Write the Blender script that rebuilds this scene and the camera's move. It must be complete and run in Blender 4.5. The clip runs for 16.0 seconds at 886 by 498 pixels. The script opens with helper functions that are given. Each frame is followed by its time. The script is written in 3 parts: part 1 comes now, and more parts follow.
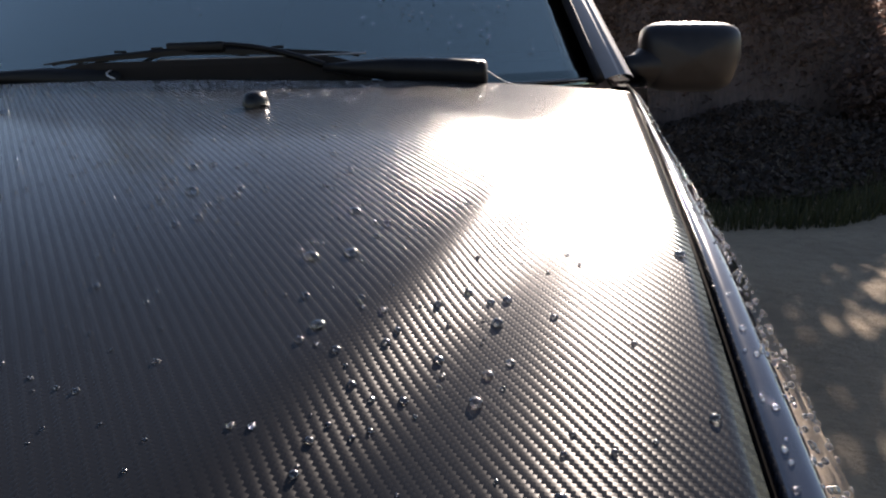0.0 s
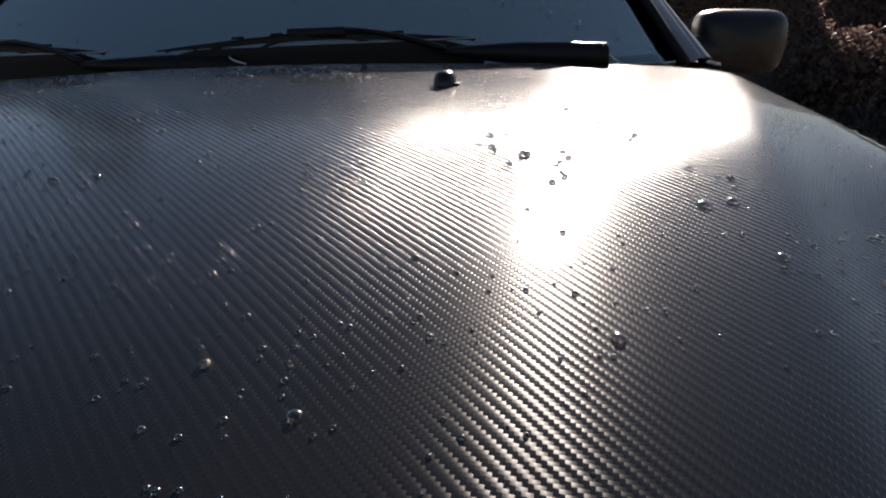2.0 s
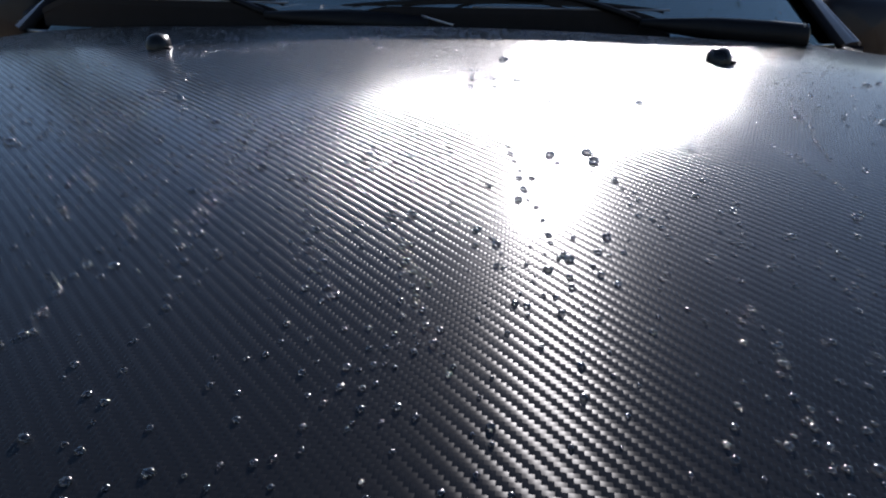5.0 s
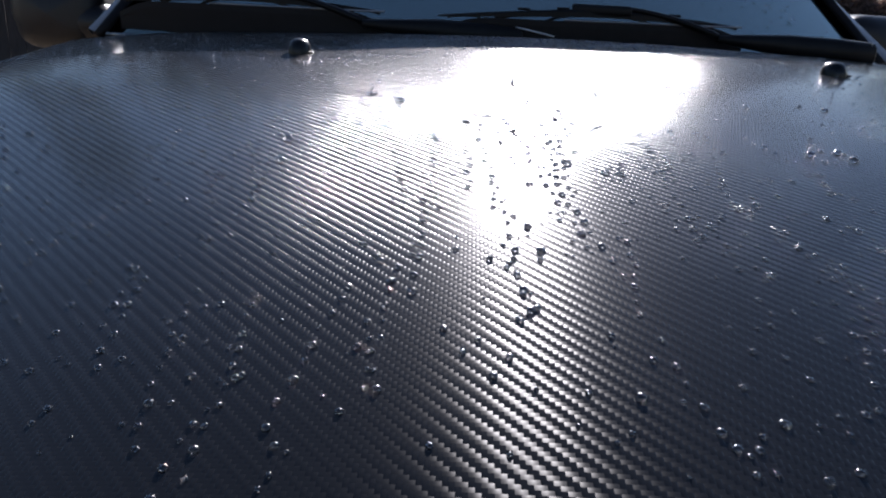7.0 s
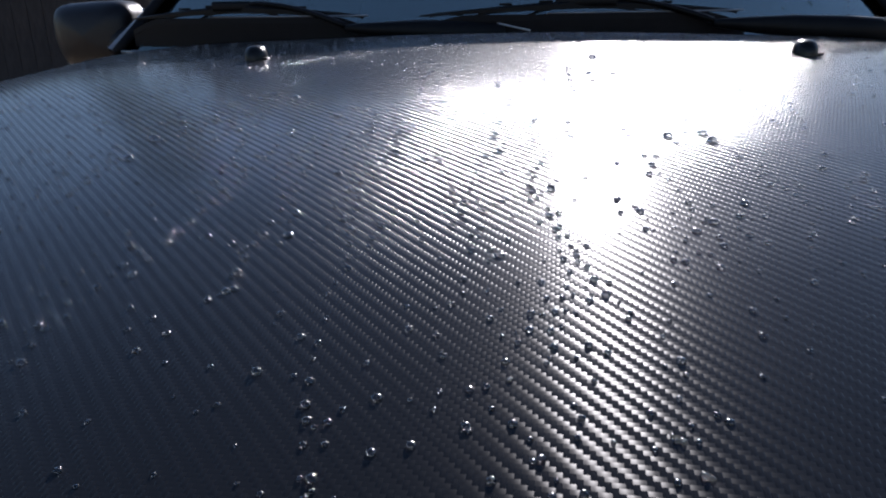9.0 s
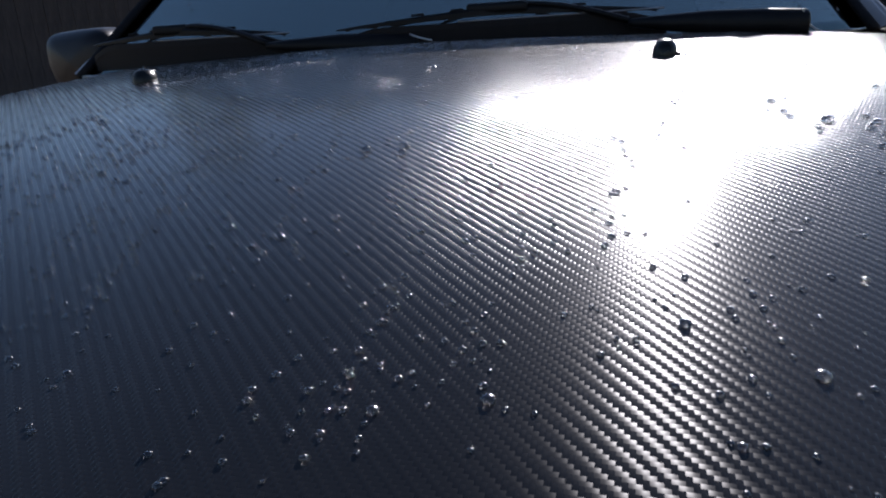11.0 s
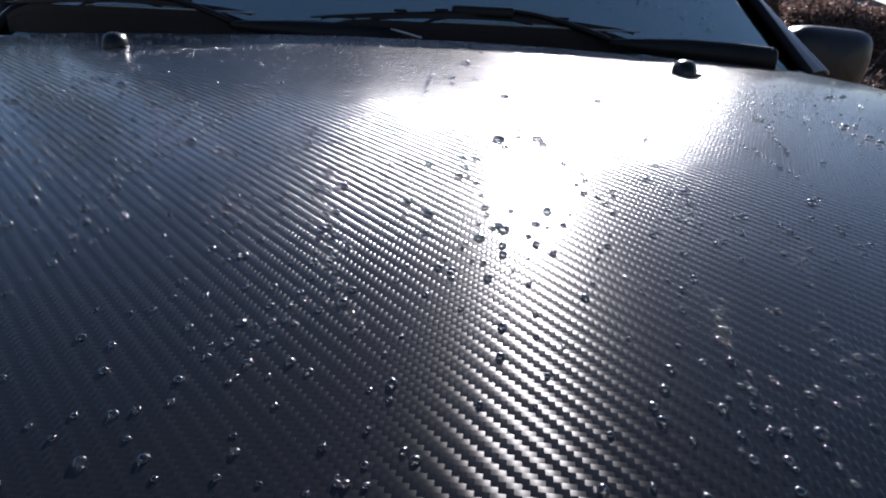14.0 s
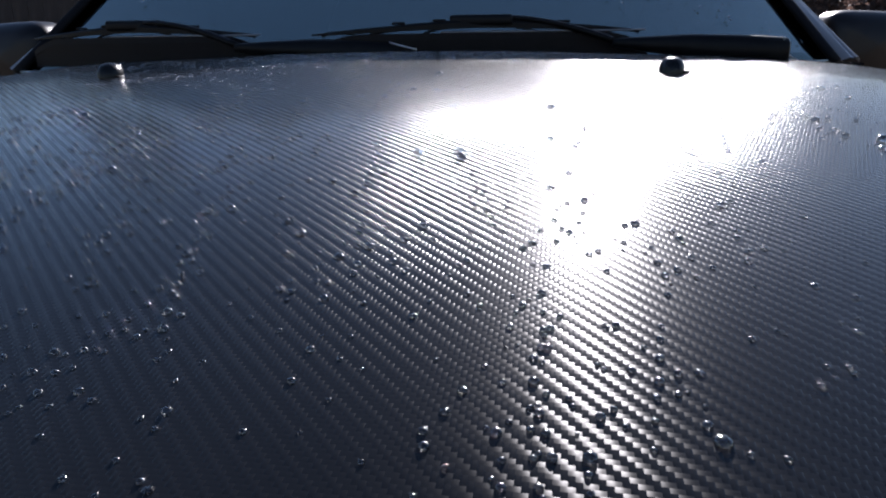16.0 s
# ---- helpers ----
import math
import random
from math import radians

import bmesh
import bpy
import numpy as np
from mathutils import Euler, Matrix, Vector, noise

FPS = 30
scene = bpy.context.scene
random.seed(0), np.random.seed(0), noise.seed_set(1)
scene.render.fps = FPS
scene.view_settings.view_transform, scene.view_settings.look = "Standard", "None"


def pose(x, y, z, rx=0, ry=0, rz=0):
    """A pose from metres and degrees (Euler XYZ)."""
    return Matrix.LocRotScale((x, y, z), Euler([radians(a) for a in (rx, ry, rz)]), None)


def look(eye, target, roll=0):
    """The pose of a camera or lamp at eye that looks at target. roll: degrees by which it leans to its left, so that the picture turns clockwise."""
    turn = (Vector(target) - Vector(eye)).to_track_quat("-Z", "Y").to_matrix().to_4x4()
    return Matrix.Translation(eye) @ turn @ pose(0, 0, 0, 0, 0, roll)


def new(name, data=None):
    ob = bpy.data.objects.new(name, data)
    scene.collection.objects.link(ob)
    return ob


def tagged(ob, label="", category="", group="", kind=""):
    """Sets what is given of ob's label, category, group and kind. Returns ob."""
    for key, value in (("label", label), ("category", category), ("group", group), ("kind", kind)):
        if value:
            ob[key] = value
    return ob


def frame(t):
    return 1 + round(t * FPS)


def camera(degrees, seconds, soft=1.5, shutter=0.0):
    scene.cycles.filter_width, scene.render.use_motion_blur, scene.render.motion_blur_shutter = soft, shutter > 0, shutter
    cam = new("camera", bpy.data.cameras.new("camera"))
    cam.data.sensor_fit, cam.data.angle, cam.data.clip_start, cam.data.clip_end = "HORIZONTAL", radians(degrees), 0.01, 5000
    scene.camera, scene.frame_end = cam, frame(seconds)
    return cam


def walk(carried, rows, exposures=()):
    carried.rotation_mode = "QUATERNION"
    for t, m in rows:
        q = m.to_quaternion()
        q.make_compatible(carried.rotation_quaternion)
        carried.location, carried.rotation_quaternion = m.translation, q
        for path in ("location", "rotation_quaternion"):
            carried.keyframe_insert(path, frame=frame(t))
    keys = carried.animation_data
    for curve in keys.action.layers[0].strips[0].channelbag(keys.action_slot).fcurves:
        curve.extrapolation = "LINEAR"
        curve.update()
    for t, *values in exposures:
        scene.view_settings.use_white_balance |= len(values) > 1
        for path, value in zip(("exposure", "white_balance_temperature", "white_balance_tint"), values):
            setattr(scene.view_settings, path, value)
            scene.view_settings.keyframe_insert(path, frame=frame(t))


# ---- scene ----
cam = camera(62.8, 16.0, 2.1)
PATH = [
    (0, (0.677, -0.767, 1.043), (0.323, 1.118, 0.477), -1.9),
    (0.5, (0.594, -0.811, 1.058), (0.411, 1.13, 0.612), -2.4),
    (1, (0.516, -0.852, 1.059), (0.414, 1.095, 0.613), -2.4),
    (1.5, (0.459, -0.855, 1.048), (0.291, 1.07, 0.531), -3.0),
    (2, (0.399, -0.852, 1.037), (0.213, 1.052, 0.454), -2.2),
    (2.5, (0.345, -0.846, 1.037), (0.171, 1.046, 0.413), -1.2),
    (3, (0.29, -0.849, 1.044), (0.122, 1.033, 0.388), -1.0),
    (3.5, (0.251, -0.851, 1.044), (0.088, 1.024, 0.367), -0.5),
    (4, (0.18, -0.855, 1.052), (0.031, 1.015, 0.361), -0.1),
    (6.5, (-0.142, -0.879, 1.042), (-0.037, 1.008, 0.388), 2.5),
    (7, (-0.19, -0.889, 1.038), (-0.093, 1.002, 0.394), 2.7),
    (7.5, (-0.222, -0.898, 1.035), (-0.161, 0.996, 0.397), 2.6),
    (8, (-0.181, -0.899, 1.033), (-0.174, 0.997, 0.394), 1.7),
    (10.5, (0.214, -0.875, 1.033), (-0.174, 0.986, 0.413), -3.8),
    (11, (0.242, -0.87, 1.033), (-0.155, 0.991, 0.417), -3.9),
    (11.5, (0.23, -0.864, 1.027), (-0.178, 0.995, 0.412), -3.3),
    (12, (0.198, -0.85, 1.01), (-0.056, 1.035, 0.391), -1.1),
    (12.5, (0.165, -0.843, 1.012), (0.044, 1.058, 0.403), 0.8),
    (13, (0.132, -0.839, 1.014), (0.093, 1.069, 0.416), 2.3),
    (13.5, (0.095, -0.843, 1.014), (0.116, 1.068, 0.424), 3.1),
    (14, (0.059, -0.849, 1.014), (0.061, 1.063, 0.427), 2.8),
    (14.5, (0.043, -0.848, 1.014), (-0.007, 1.062, 0.424), 2.3),
    (15, (0.061, -0.852, 1.018), (-0.047, 1.057, 0.431), 1.2),
    (15.5, (0.102, -0.846, 1.022), (-0.045, 1.062, 0.443), -0.0),
    (16, (0.147, -0.84, 1.019), (-0.031, 1.068, 0.448), -0.8),
]
BALANCE = [(0.0, 1.18, 7200, 19), (0.7, 0.82, 7150, 19), (1.5, 0.4, 7050, 18), (2.5, 0.37, 6850, 17), (4.0, 0.52, 6250, 16), (6.5, 0.55, 5950, 18), (16.0, 0.56, 5950, 18)]
walk(cam, [(t, look(eye, target, roll)) for t, eye, target, roll in PATH], BALANCE)

# ---------- world, sun, exposure ----------
SUN_UP, SUN_RIGHT = 22.5, 8.8      # degrees above the horizon, and to the right of the car's tail
world = bpy.data.worlds.new("sky")
scene.world = world
world.use_nodes = True
wn = world.node_tree
sky = wn.nodes.new("ShaderNodeTexSky")
sky.sky_type, sky.sun_disc = "NISHITA", False
sky.sun_elevation, sky.sun_rotation = radians(SUN_UP), radians(SUN_RIGHT)
sky.air_density, sky.dust_density, sky.ozone_density = 1.0, 0.25, 2.2
wn.links.new(sky.outputs[0], wn.nodes["Background"].inputs[0])
wn.nodes["Background"].inputs[1].default_value = 0.071
sun = new("sun", bpy.data.lights.new("sun", "SUN"))
sun.data.energy, sun.data.angle, sun.data.color = 7.4, radians(0.53), (1.0, 0.94, 0.86)
sa, ca = math.sin(radians(SUN_RIGHT)), math.cos(radians(SUN_RIGHT))
se, ce = math.sin(radians(SUN_UP)), math.cos(radians(SUN_UP))
sun.matrix_world = look((sa * ce * 30, ca * ce * 30, se * 30), (0, 0, 0))


# ---------- materials ----------
class Nodes:
    """A small hand for node trees: n = Nodes("name"); n.math("ADD", a, b)."""

    def __init__(self, name):
        self.mat = bpy.data.materials.new(name)
        self.mat.use_nodes = True
        self.tree = self.mat.node_tree
        self.bsdf = self.tree.nodes["Principled BSDF"]

    def add(self, kind, **inputs):
        node = self.tree.nodes.new(kind)
        for key, value in inputs.items():
            self.put(node.inputs[key.replace("_", " ")], value)
        return node

    def put(self, socket, value):
        if isinstance(value, bpy.types.NodeSocket):
            self.tree.links.new(value, socket)
        else:
            socket.default_value = value

    def math(self, op, a, b=0.0, c=0.0):
        node = self.tree.nodes.new("ShaderNodeMath")
        node.operation = op
        for socket, value in zip(node.inputs, (a, b, c)):
            self.put(socket, value)
        return node.outputs[0]

    def noise(self, scale, detail=4.0, rough=0.55, where=None, stretch=None):
        co = where or self.coords()
        if stretch:
            mp = self.add("ShaderNodeMapping", Vector=co, Scale=stretch)
            co = mp.outputs[0]
        return self.add("ShaderNodeTexNoise", Vector=co, Scale=scale, Detail=detail, Roughness=rough).outputs[0]

    def coords(self):
        return self.add("ShaderNodeTexCoord").outputs["Object"]

    def ramp(self, fac, stops):
        node = self.add("ShaderNodeValToRGB", Fac=fac)
        ramp = node.color_ramp
        while len(ramp.elements) < len(stops):
            ramp.elements.new(0.5)
        for el, (at, col) in zip(ramp.elements, stops):
            el.position, el.color = at, (*col, 1) if len(col) == 3 else col
        return node.outputs[0]

    def bump(self, height, strength=0.3, distance=0.01):
        self.put(self.bsdf.inputs["Normal"], self.add("ShaderNodeBump", Height=height, Strength=strength, Distance=distance).outputs[0])

    def set(self, **inputs):
        for key, value in inputs.items():
            self.put(self.bsdf.inputs[key.replace("_", " ")], value)
        return self


def grey(v):
    return (v, v, v)


FILM_ACROSS, FILM_ALONG = (0.37, 0.92), (0.205, 0.5)     # roughness and grain of the strands across the car, and along it
FILM_SPEC, FILM_COAT = (0.12, 0.095), 0.58
FILM_LEAN = 0.022
FILM_FLANK = 0.50
SKEW = 4.0


def carbon_film():
    """Vinyl film embossed like a two-over-two twill: rounded strands of 2 mm, across and along the car by turns."""
    n = Nodes("carbon_film")
    pitch = 0.002
    chart = n.tree.nodes.new("ShaderNodeUVMap")
    chart.uv_map = "flat"
    sep = n.add("ShaderNodeSeparateXYZ", Vector=chart.outputs[0])
    u, v = n.math("DIVIDE", sep.outputs[0], pitch), n.math("DIVIDE", sep.outputs[1], pitch)
    fu, fv = n.math("FLOOR", u), n.math("FLOOR", v)
    across = n.math("LESS_THAN", n.math("FLOORED_MODULO", n.math("ADD", fu, fv), 4.0), 2.0)
    along = n.math("SUBTRACT", 1.0, across)
    run_a = n.math("MULTIPLY", n.math("FLOORED_MODULO", n.math("ADD", u, fv), 4.0), 0.5)
    run_b = n.math("MULTIPLY", n.math("SUBTRACT", n.math("FLOORED_MODULO", n.math("ADD", v, fu), 4.0), 2.0), 0.5)

    def flank(way):
        return n.math("MULTIPLY_ADD", n.math("FRACT", way), 2.0, -1.0)

    def dive(run):
        return n.math("MULTIPLY", n.math("COSINE", n.math("MULTIPLY", run, math.pi)), -1.0)

    # faint relief: each strand is rounded, comes up and dives under
    side_b = n.math("MULTIPLY", n.math("MULTIPLY", flank(u), n.math("POWER", n.math("ABSOLUTE", flank(u)), 0.9)), FILM_FLANK)
    lean_u = n.math("ADD", n.math("MULTIPLY", across, n.math("MULTIPLY", dive(run_a), 0.05)), n.math("MULTIPLY", along, side_b))
    lean_v = n.math("ADD", n.math("MULTIPLY", across, n.math("MULTIPLY", flank(v), 0.05)), n.math("MULTIPLY", along, n.math("MULTIPLY_ADD", side_b, 0.09, n.math("MULTIPLY", dive(run_b), 0.05))))
    film, wear = n.noise(60, 3), n.noise(3.0, 5)
    pack = n.add("ShaderNodeCombineXYZ", X=n.math("MULTIPLY_ADD", lean_u, 0.5, 0.5), Y=n.math("MULTIPLY_ADD", lean_v, 0.5, 0.5), Z=1.0)
    relief = n.add("ShaderNodeNormalMap", Color=pack.outputs[0], Strength=1.0)
    relief.space, relief.uv_map = "TANGENT", "flat"
    ripple = n.add("ShaderNodeBump", Height=film, Strength=0.18, Distance=0.00012, Normal=relief.outputs[0])
    worn = n.math("MULTIPLY", n.math("SUBTRACT", wear, 0.5), 0.04)
    tangent = n.tree.nodes.new("ShaderNodeTangent")
    tangent.direction_type, tangent.uv_map = "UV_MAP", "flat"

    def either(a, b):
        return n.math("MULTIPLY_ADD", across, a - b, b)

    n.set(Base_Color=n.ramp(wear, [(0.3, (0.007, 0.0075, 0.0085)), (0.7, (0.012, 0.0125, 0.014))]), Normal=ripple.outputs[0], Tangent=tangent.outputs[0],
          Roughness=n.math("ADD", either(FILM_ACROSS[0], FILM_ALONG[0]), worn), Anisotropic=either(FILM_ACROSS[1], FILM_ALONG[1]),
          Anisotropic_Rotation=either(0.25 + SKEW / 360, FILM_LEAN),
          Specular_IOR_Level=either(*FILM_SPEC), Coat_Weight=FILM_COAT, Coat_Roughness=0.13, Coat_IOR=1.35)
    return n.mat


def paint(name, col, rough=0.12, coat=1.0):
    n = Nodes(name)
    dust = n.noise(9, 6)
    n.set(Base_Color=n.ramp(dust, [(0.35, col), (0.75, tuple(c * 1.25 + 0.004 for c in col))]),
          Roughness=n.math("MULTIPLY_ADD", dust, 0.12, rough), Coat_Weight=coat, Coat_Roughness=0.04)
    n.bump(n.noise(700, 2), 0.03, 0.0004)
    return n.mat


def plastic(name, col, rough=0.45, shine=0.5):
    n = Nodes(name)
    dust = n.noise(40, 5)
    n.set(Base_Color=n.ramp(dust, [(0.3, col), (0.8, tuple(c * 1.6 + 0.002 for c in col))]), Roughness=n.math("MULTIPLY_ADD", dust, 0.2, rough - 0.1), Specular_IOR_Level=shine)
    n.bump(n.noise(900, 2), 0.15, 0.0004)
    return n.mat


def clear(name, col, ior, rough=0.0, sheen=(1.0, 1.0, 1.0)):
    n = Nodes(name)
    n.set(Base_Color=(*col, 1), Transmission_Weight=1.0, IOR=ior, Roughness=rough, Specular_Tint=(*sheen, 1))
    return n.mat


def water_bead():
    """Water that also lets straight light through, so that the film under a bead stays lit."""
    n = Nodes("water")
    # grey tint stands in for dark refraction; the soft coat widens sun glints
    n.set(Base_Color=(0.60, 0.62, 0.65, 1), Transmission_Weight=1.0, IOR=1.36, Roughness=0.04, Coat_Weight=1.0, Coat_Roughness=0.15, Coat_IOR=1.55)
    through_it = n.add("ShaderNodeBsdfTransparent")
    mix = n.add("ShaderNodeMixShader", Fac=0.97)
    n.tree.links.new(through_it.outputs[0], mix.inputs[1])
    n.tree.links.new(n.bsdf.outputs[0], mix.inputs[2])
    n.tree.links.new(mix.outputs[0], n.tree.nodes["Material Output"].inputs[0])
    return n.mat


def sand():
    n = Nodes("sandy_ground")
    broad, fine, pebble = n.noise(0.9, 6), n.noise(14, 8, 0.7), n.noise(55, 3)
    mixed = n.math("ADD", n.math("MULTIPLY", broad, 0.55), n.math("MULTIPLY", fine, 0.45))
    n.set(Base_Color=n.ramp(mixed, [(0.3, (0.15, 0.11, 0.075)), (0.5, (0.26, 0.20, 0.135)), (0.72, (0.36, 0.285, 0.20))]), Roughness=0.95)
    n.bump(n.math("ADD", fine, n.math("MULTIPLY", pebble, 0.4)), 0.7, 0.03)
    return n.mat


def leafy(name, dark, light):
    n = Nodes(name)
    island = n.add("ShaderNodeNewGeometry").outputs["Random Per Island"]
    col = n.ramp(island, [(0.0, dark), (1.0, light)])
    n.set(Base_Color=col, Roughness=0.6)
    shine = n.add("ShaderNodeBsdfTranslucent", Color=col)
    mix = n.add("ShaderNodeMixShader", Fac=0.45)
    n.tree.links.new(n.bsdf.outputs[0], mix.inputs[1])
    n.tree.links.new(shine.outputs[0], mix.inputs[2])
    n.tree.links.new(mix.outputs[0], n.tree.nodes["Material Output"].inputs[0])
    return n.mat


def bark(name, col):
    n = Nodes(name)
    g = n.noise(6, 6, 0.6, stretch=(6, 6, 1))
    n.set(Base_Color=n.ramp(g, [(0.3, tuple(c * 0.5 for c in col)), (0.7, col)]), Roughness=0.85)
    n.bump(g, 0.5, 0.01)
    return n.mat


FILM = carbon_film()
BODY = paint("dark_blue_paint", (0.010, 0.014, 0.024), 0.06)
TRIM = paint("glossy_trim", (0.02, 0.02, 0.021), 0.10, 1.0)
# dusty pillar paint, its base colour raised in place of a missing sun glint
DUSTY = paint("dusty_lightened_paint", (0.17, 0.155, 0.15), 0.34, 0.3)
BLACK = plastic("black_plastic", (0.008, 0.007, 0.008), 0.4, 0.3)
SATIN = plastic("satin_black_metal", (0.005, 0.0045, 0.005), 0.42, 0.16)
HOSE = plastic("pale_hose", (0.32, 0.31, 0.30), 0.35, 0.5)
RUBBER = plastic("black_rubber", (0.007, 0.005, 0.005), 0.6, 0.2)
GLASS = clear("windscreen_glass", (0.35, 0.42, 0.44), 2.9, 0.0, (0.84, 1.0, 0.90))
GLOSS = plastic("gloss_black_plastic", grey(0.004), 0.3, 0.3)
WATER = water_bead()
# opaque stand-in for the unseen windows, to keep daylight out of the cabin
DARKPANE = paint("opaque_dark_pane", grey(0.006), 0.03, 0.0)
DASH = plastic("dashboard_plastic", grey(0.010), 0.6)
SILVER = Nodes("mirror_silver").set(Base_Color=(0.85, 0.85, 0.86, 1), Metallic=1.0, Roughness=0.02).mat
ALLOY = Nodes("grey_alloy").set(Base_Color=(0.3, 0.3, 0.31, 1), Metallic=1.0, Roughness=0.35).mat
SAND = sand()
GRASS = leafy("grass", (0.03, 0.035, 0.014), (0.085, 0.08, 0.035))
TWIG = leafy("dry_leaves", (0.07, 0.046, 0.04), (0.20, 0.13, 0.105))
UNDER = leafy("shade_dark_growth", (0.026, 0.018, 0.013), (0.085, 0.058, 0.045))
GREEN = leafy("dull_green_leaves", (0.02, 0.028, 0.012), (0.06, 0.07, 0.03))
BARK = bark("bark", (0.19, 0.14, 0.12))
THICKET = bark("shaded_hedge_core", (0.13, 0.09, 0.078))
BOARD = bark("dark_weathered_board", (0.06, 0.045, 0.04))
WALL = bark("grey_render", (0.24, 0.20, 0.19))
ROOF = bark("brown_grey_roof", (0.17, 0.145, 0.125))
PALE = bark("glint_pale", (0.7, 0.68, 0.65))
REDWOOD = bark("red_brown_timber", (0.10, 0.04, 0.03))


# ---------- building helpers ----------
def part(name, bm, mat, parent=None, label="", smooth=True):
    me = bpy.data.meshes.new(name)
    bm.to_mesh(me)
    bm.free()
    me.materials.append(mat)
    if smooth:
        me.shade_smooth()
    ob = new(name, me)
    ob.parent = parent
    if label:
        ob["label"] = label
    return ob


def from_lists(name, verts, faces, mat, parent=None, label="", smooth=True, kind=""):
    me = bpy.data.meshes.new(name)
    me.from_pydata(verts, [], faces)
    me.materials.append(mat)
    if smooth:
        me.shade_smooth()
    ob = new(name, me)
    ob.parent = parent
    return tagged(ob, label, kind=kind)


def sheet(fn, nu, nv):
    """A bmesh grid of fn(s, t), s and t from 0 to 1."""
    bm = bmesh.new()
    rows = [[bm.verts.new(fn(i / nu, j / nv)) for i in range(nu + 1)] for j in range(nv + 1)]
    for j in range(nv):
        for i in range(nu):
            bm.faces.new((rows[j][i], rows[j][i + 1], rows[j + 1][i + 1], rows[j + 1][i]))
    return bm


def thick(bm, depth):
    bmesh.ops.recalc_face_normals(bm, faces=bm.faces)
    bmesh.ops.solidify(bm, geom=bm.faces[:], thickness=depth)
    return bm


def box(centre, size, bevel=0.0, turn=None, segments=2):
    bm = bmesh.new()
    bmesh.ops.create_cube(bm, size=1)
    bmesh.ops.scale(bm, vec=size, verts=bm.verts)
    if bevel:
        bmesh.ops.bevel(bm, geom=bm.edges[:], offset=bevel, segments=segments, profile=0.5, affect="EDGES")
    if turn:
        bmesh.ops.transform(bm, matrix=turn, verts=bm.verts)
    bmesh.ops.translate(bm, vec=centre, verts=bm.verts)
    return bm


def tube(points, radius, sides=8, flat=1.0, bm=None):
    """A rod along points; radius is one number or one for each point; flat squeezes it upright."""
    bm = bm or bmesh.new()
    pts = [Vector(p) for p in points]
    radii = radius if isinstance(radius, (list, tuple)) else [radius] * len(pts)
    rings = []
    for k, p in enumerate(pts):
        way = (pts[min(k + 1, len(pts) - 1)] - pts[max(k - 1, 0)]).normalized()
        side = way.cross(Vector((0, 0, 1)))
        side = side.normalized() if side.length > 1e-4 else Vector((1, 0, 0))
        up = side.cross(way)
        rings.append([bm.verts.new(p + radii[k] * (math.cos(a) * side + flat * math.sin(a) * up)) for a in (2 * math.pi * q / sides for q in range(sides))])
    for a, b in zip(rings, rings[1:]):
        for q in range(sides):
            bm.faces.new((a[q], a[(q + 1) % sides], b[(q + 1) % sides], b[q]))
    bm.faces.new(rings[0][::-1])
    bm.faces.new(rings[-1])
    return bm


def curve(a, b, c, n):
    """n + 1 points of the arc from a to c that leans towards b."""
    a, b, c = Vector(a), Vector(b), Vector(c)
    return [(1 - t) ** 2 * a + 2 * t * (1 - t) * b + t * t * c for t in (k / n for k in range(n + 1))]


# ---------- the car: its forms ----------
def eased(s, width):
    """Nothing below 0, s above it, with a rounded bend of that width."""
    return s if s > 30 * width else width * math.log1p(math.exp(max(s / width, -60.0)))


def hood_z(x, y):
    """Height of the bonnet: a flat crown, and a crease on each side beyond which it falls off and levels out again."""
    x = abs(x)
    out = x - (0.52 + (y + 0.625) * 0.24)
    w = min(1.0, max(0.0, (x - 0.26) / 0.34))
    f = min(1.0, max(0.0, (y + 0.27) / 0.3))
    sharp = 1.0 - 0.75 * f * f * (3 - 2 * f)      # the crease fades out towards the windscreen
    lift = 0.011 * w * w * (3 - 2 * w) * (math.tanh((y + 0.32) / 0.2) - 0.5 * math.tanh(max(0.0, y) / 0.2))
    return 0.9830 + 0.0652 * y - 0.0477 * y * y + 0.0293 * y**3 - 0.098 * x * x - sharp * (0.19 * eased(out, 0.004) + 0.11 * eased(out - 0.012, 0.006) - 0.312 * eased(out - 0.050, 0.008)) - (1 - sharp) * 0.16 * eased(out, 0.03) + lift


def hood_rear(x):
    return 0.203 + 0.33 * x * x


def hood_side(y):
    return 0.757 - 0.25 * max(0.0, -0.62 - y) ** 2


FRONT = -1.12


LEFT_NEAR = 0.13
GLASS_TOP = 0.345


def glass_at(s, h):
    """The windscreen: s from -1 to 1 across, h metres up from its foot at z 0.955."""
    half = 0.715 - 0.455 * h
    x = s * half
    return Vector((x, 0.262 + 0.53 * x * x - LEFT_NEAR * max(0.0, -s) ** 1.5 + h * (1.569 + 0.15 * (1 - s * s) * h), 0.955 + h))


car = tagged(new("car"), "dark blue car with a carbon-film bonnet covered in water drops", "car")


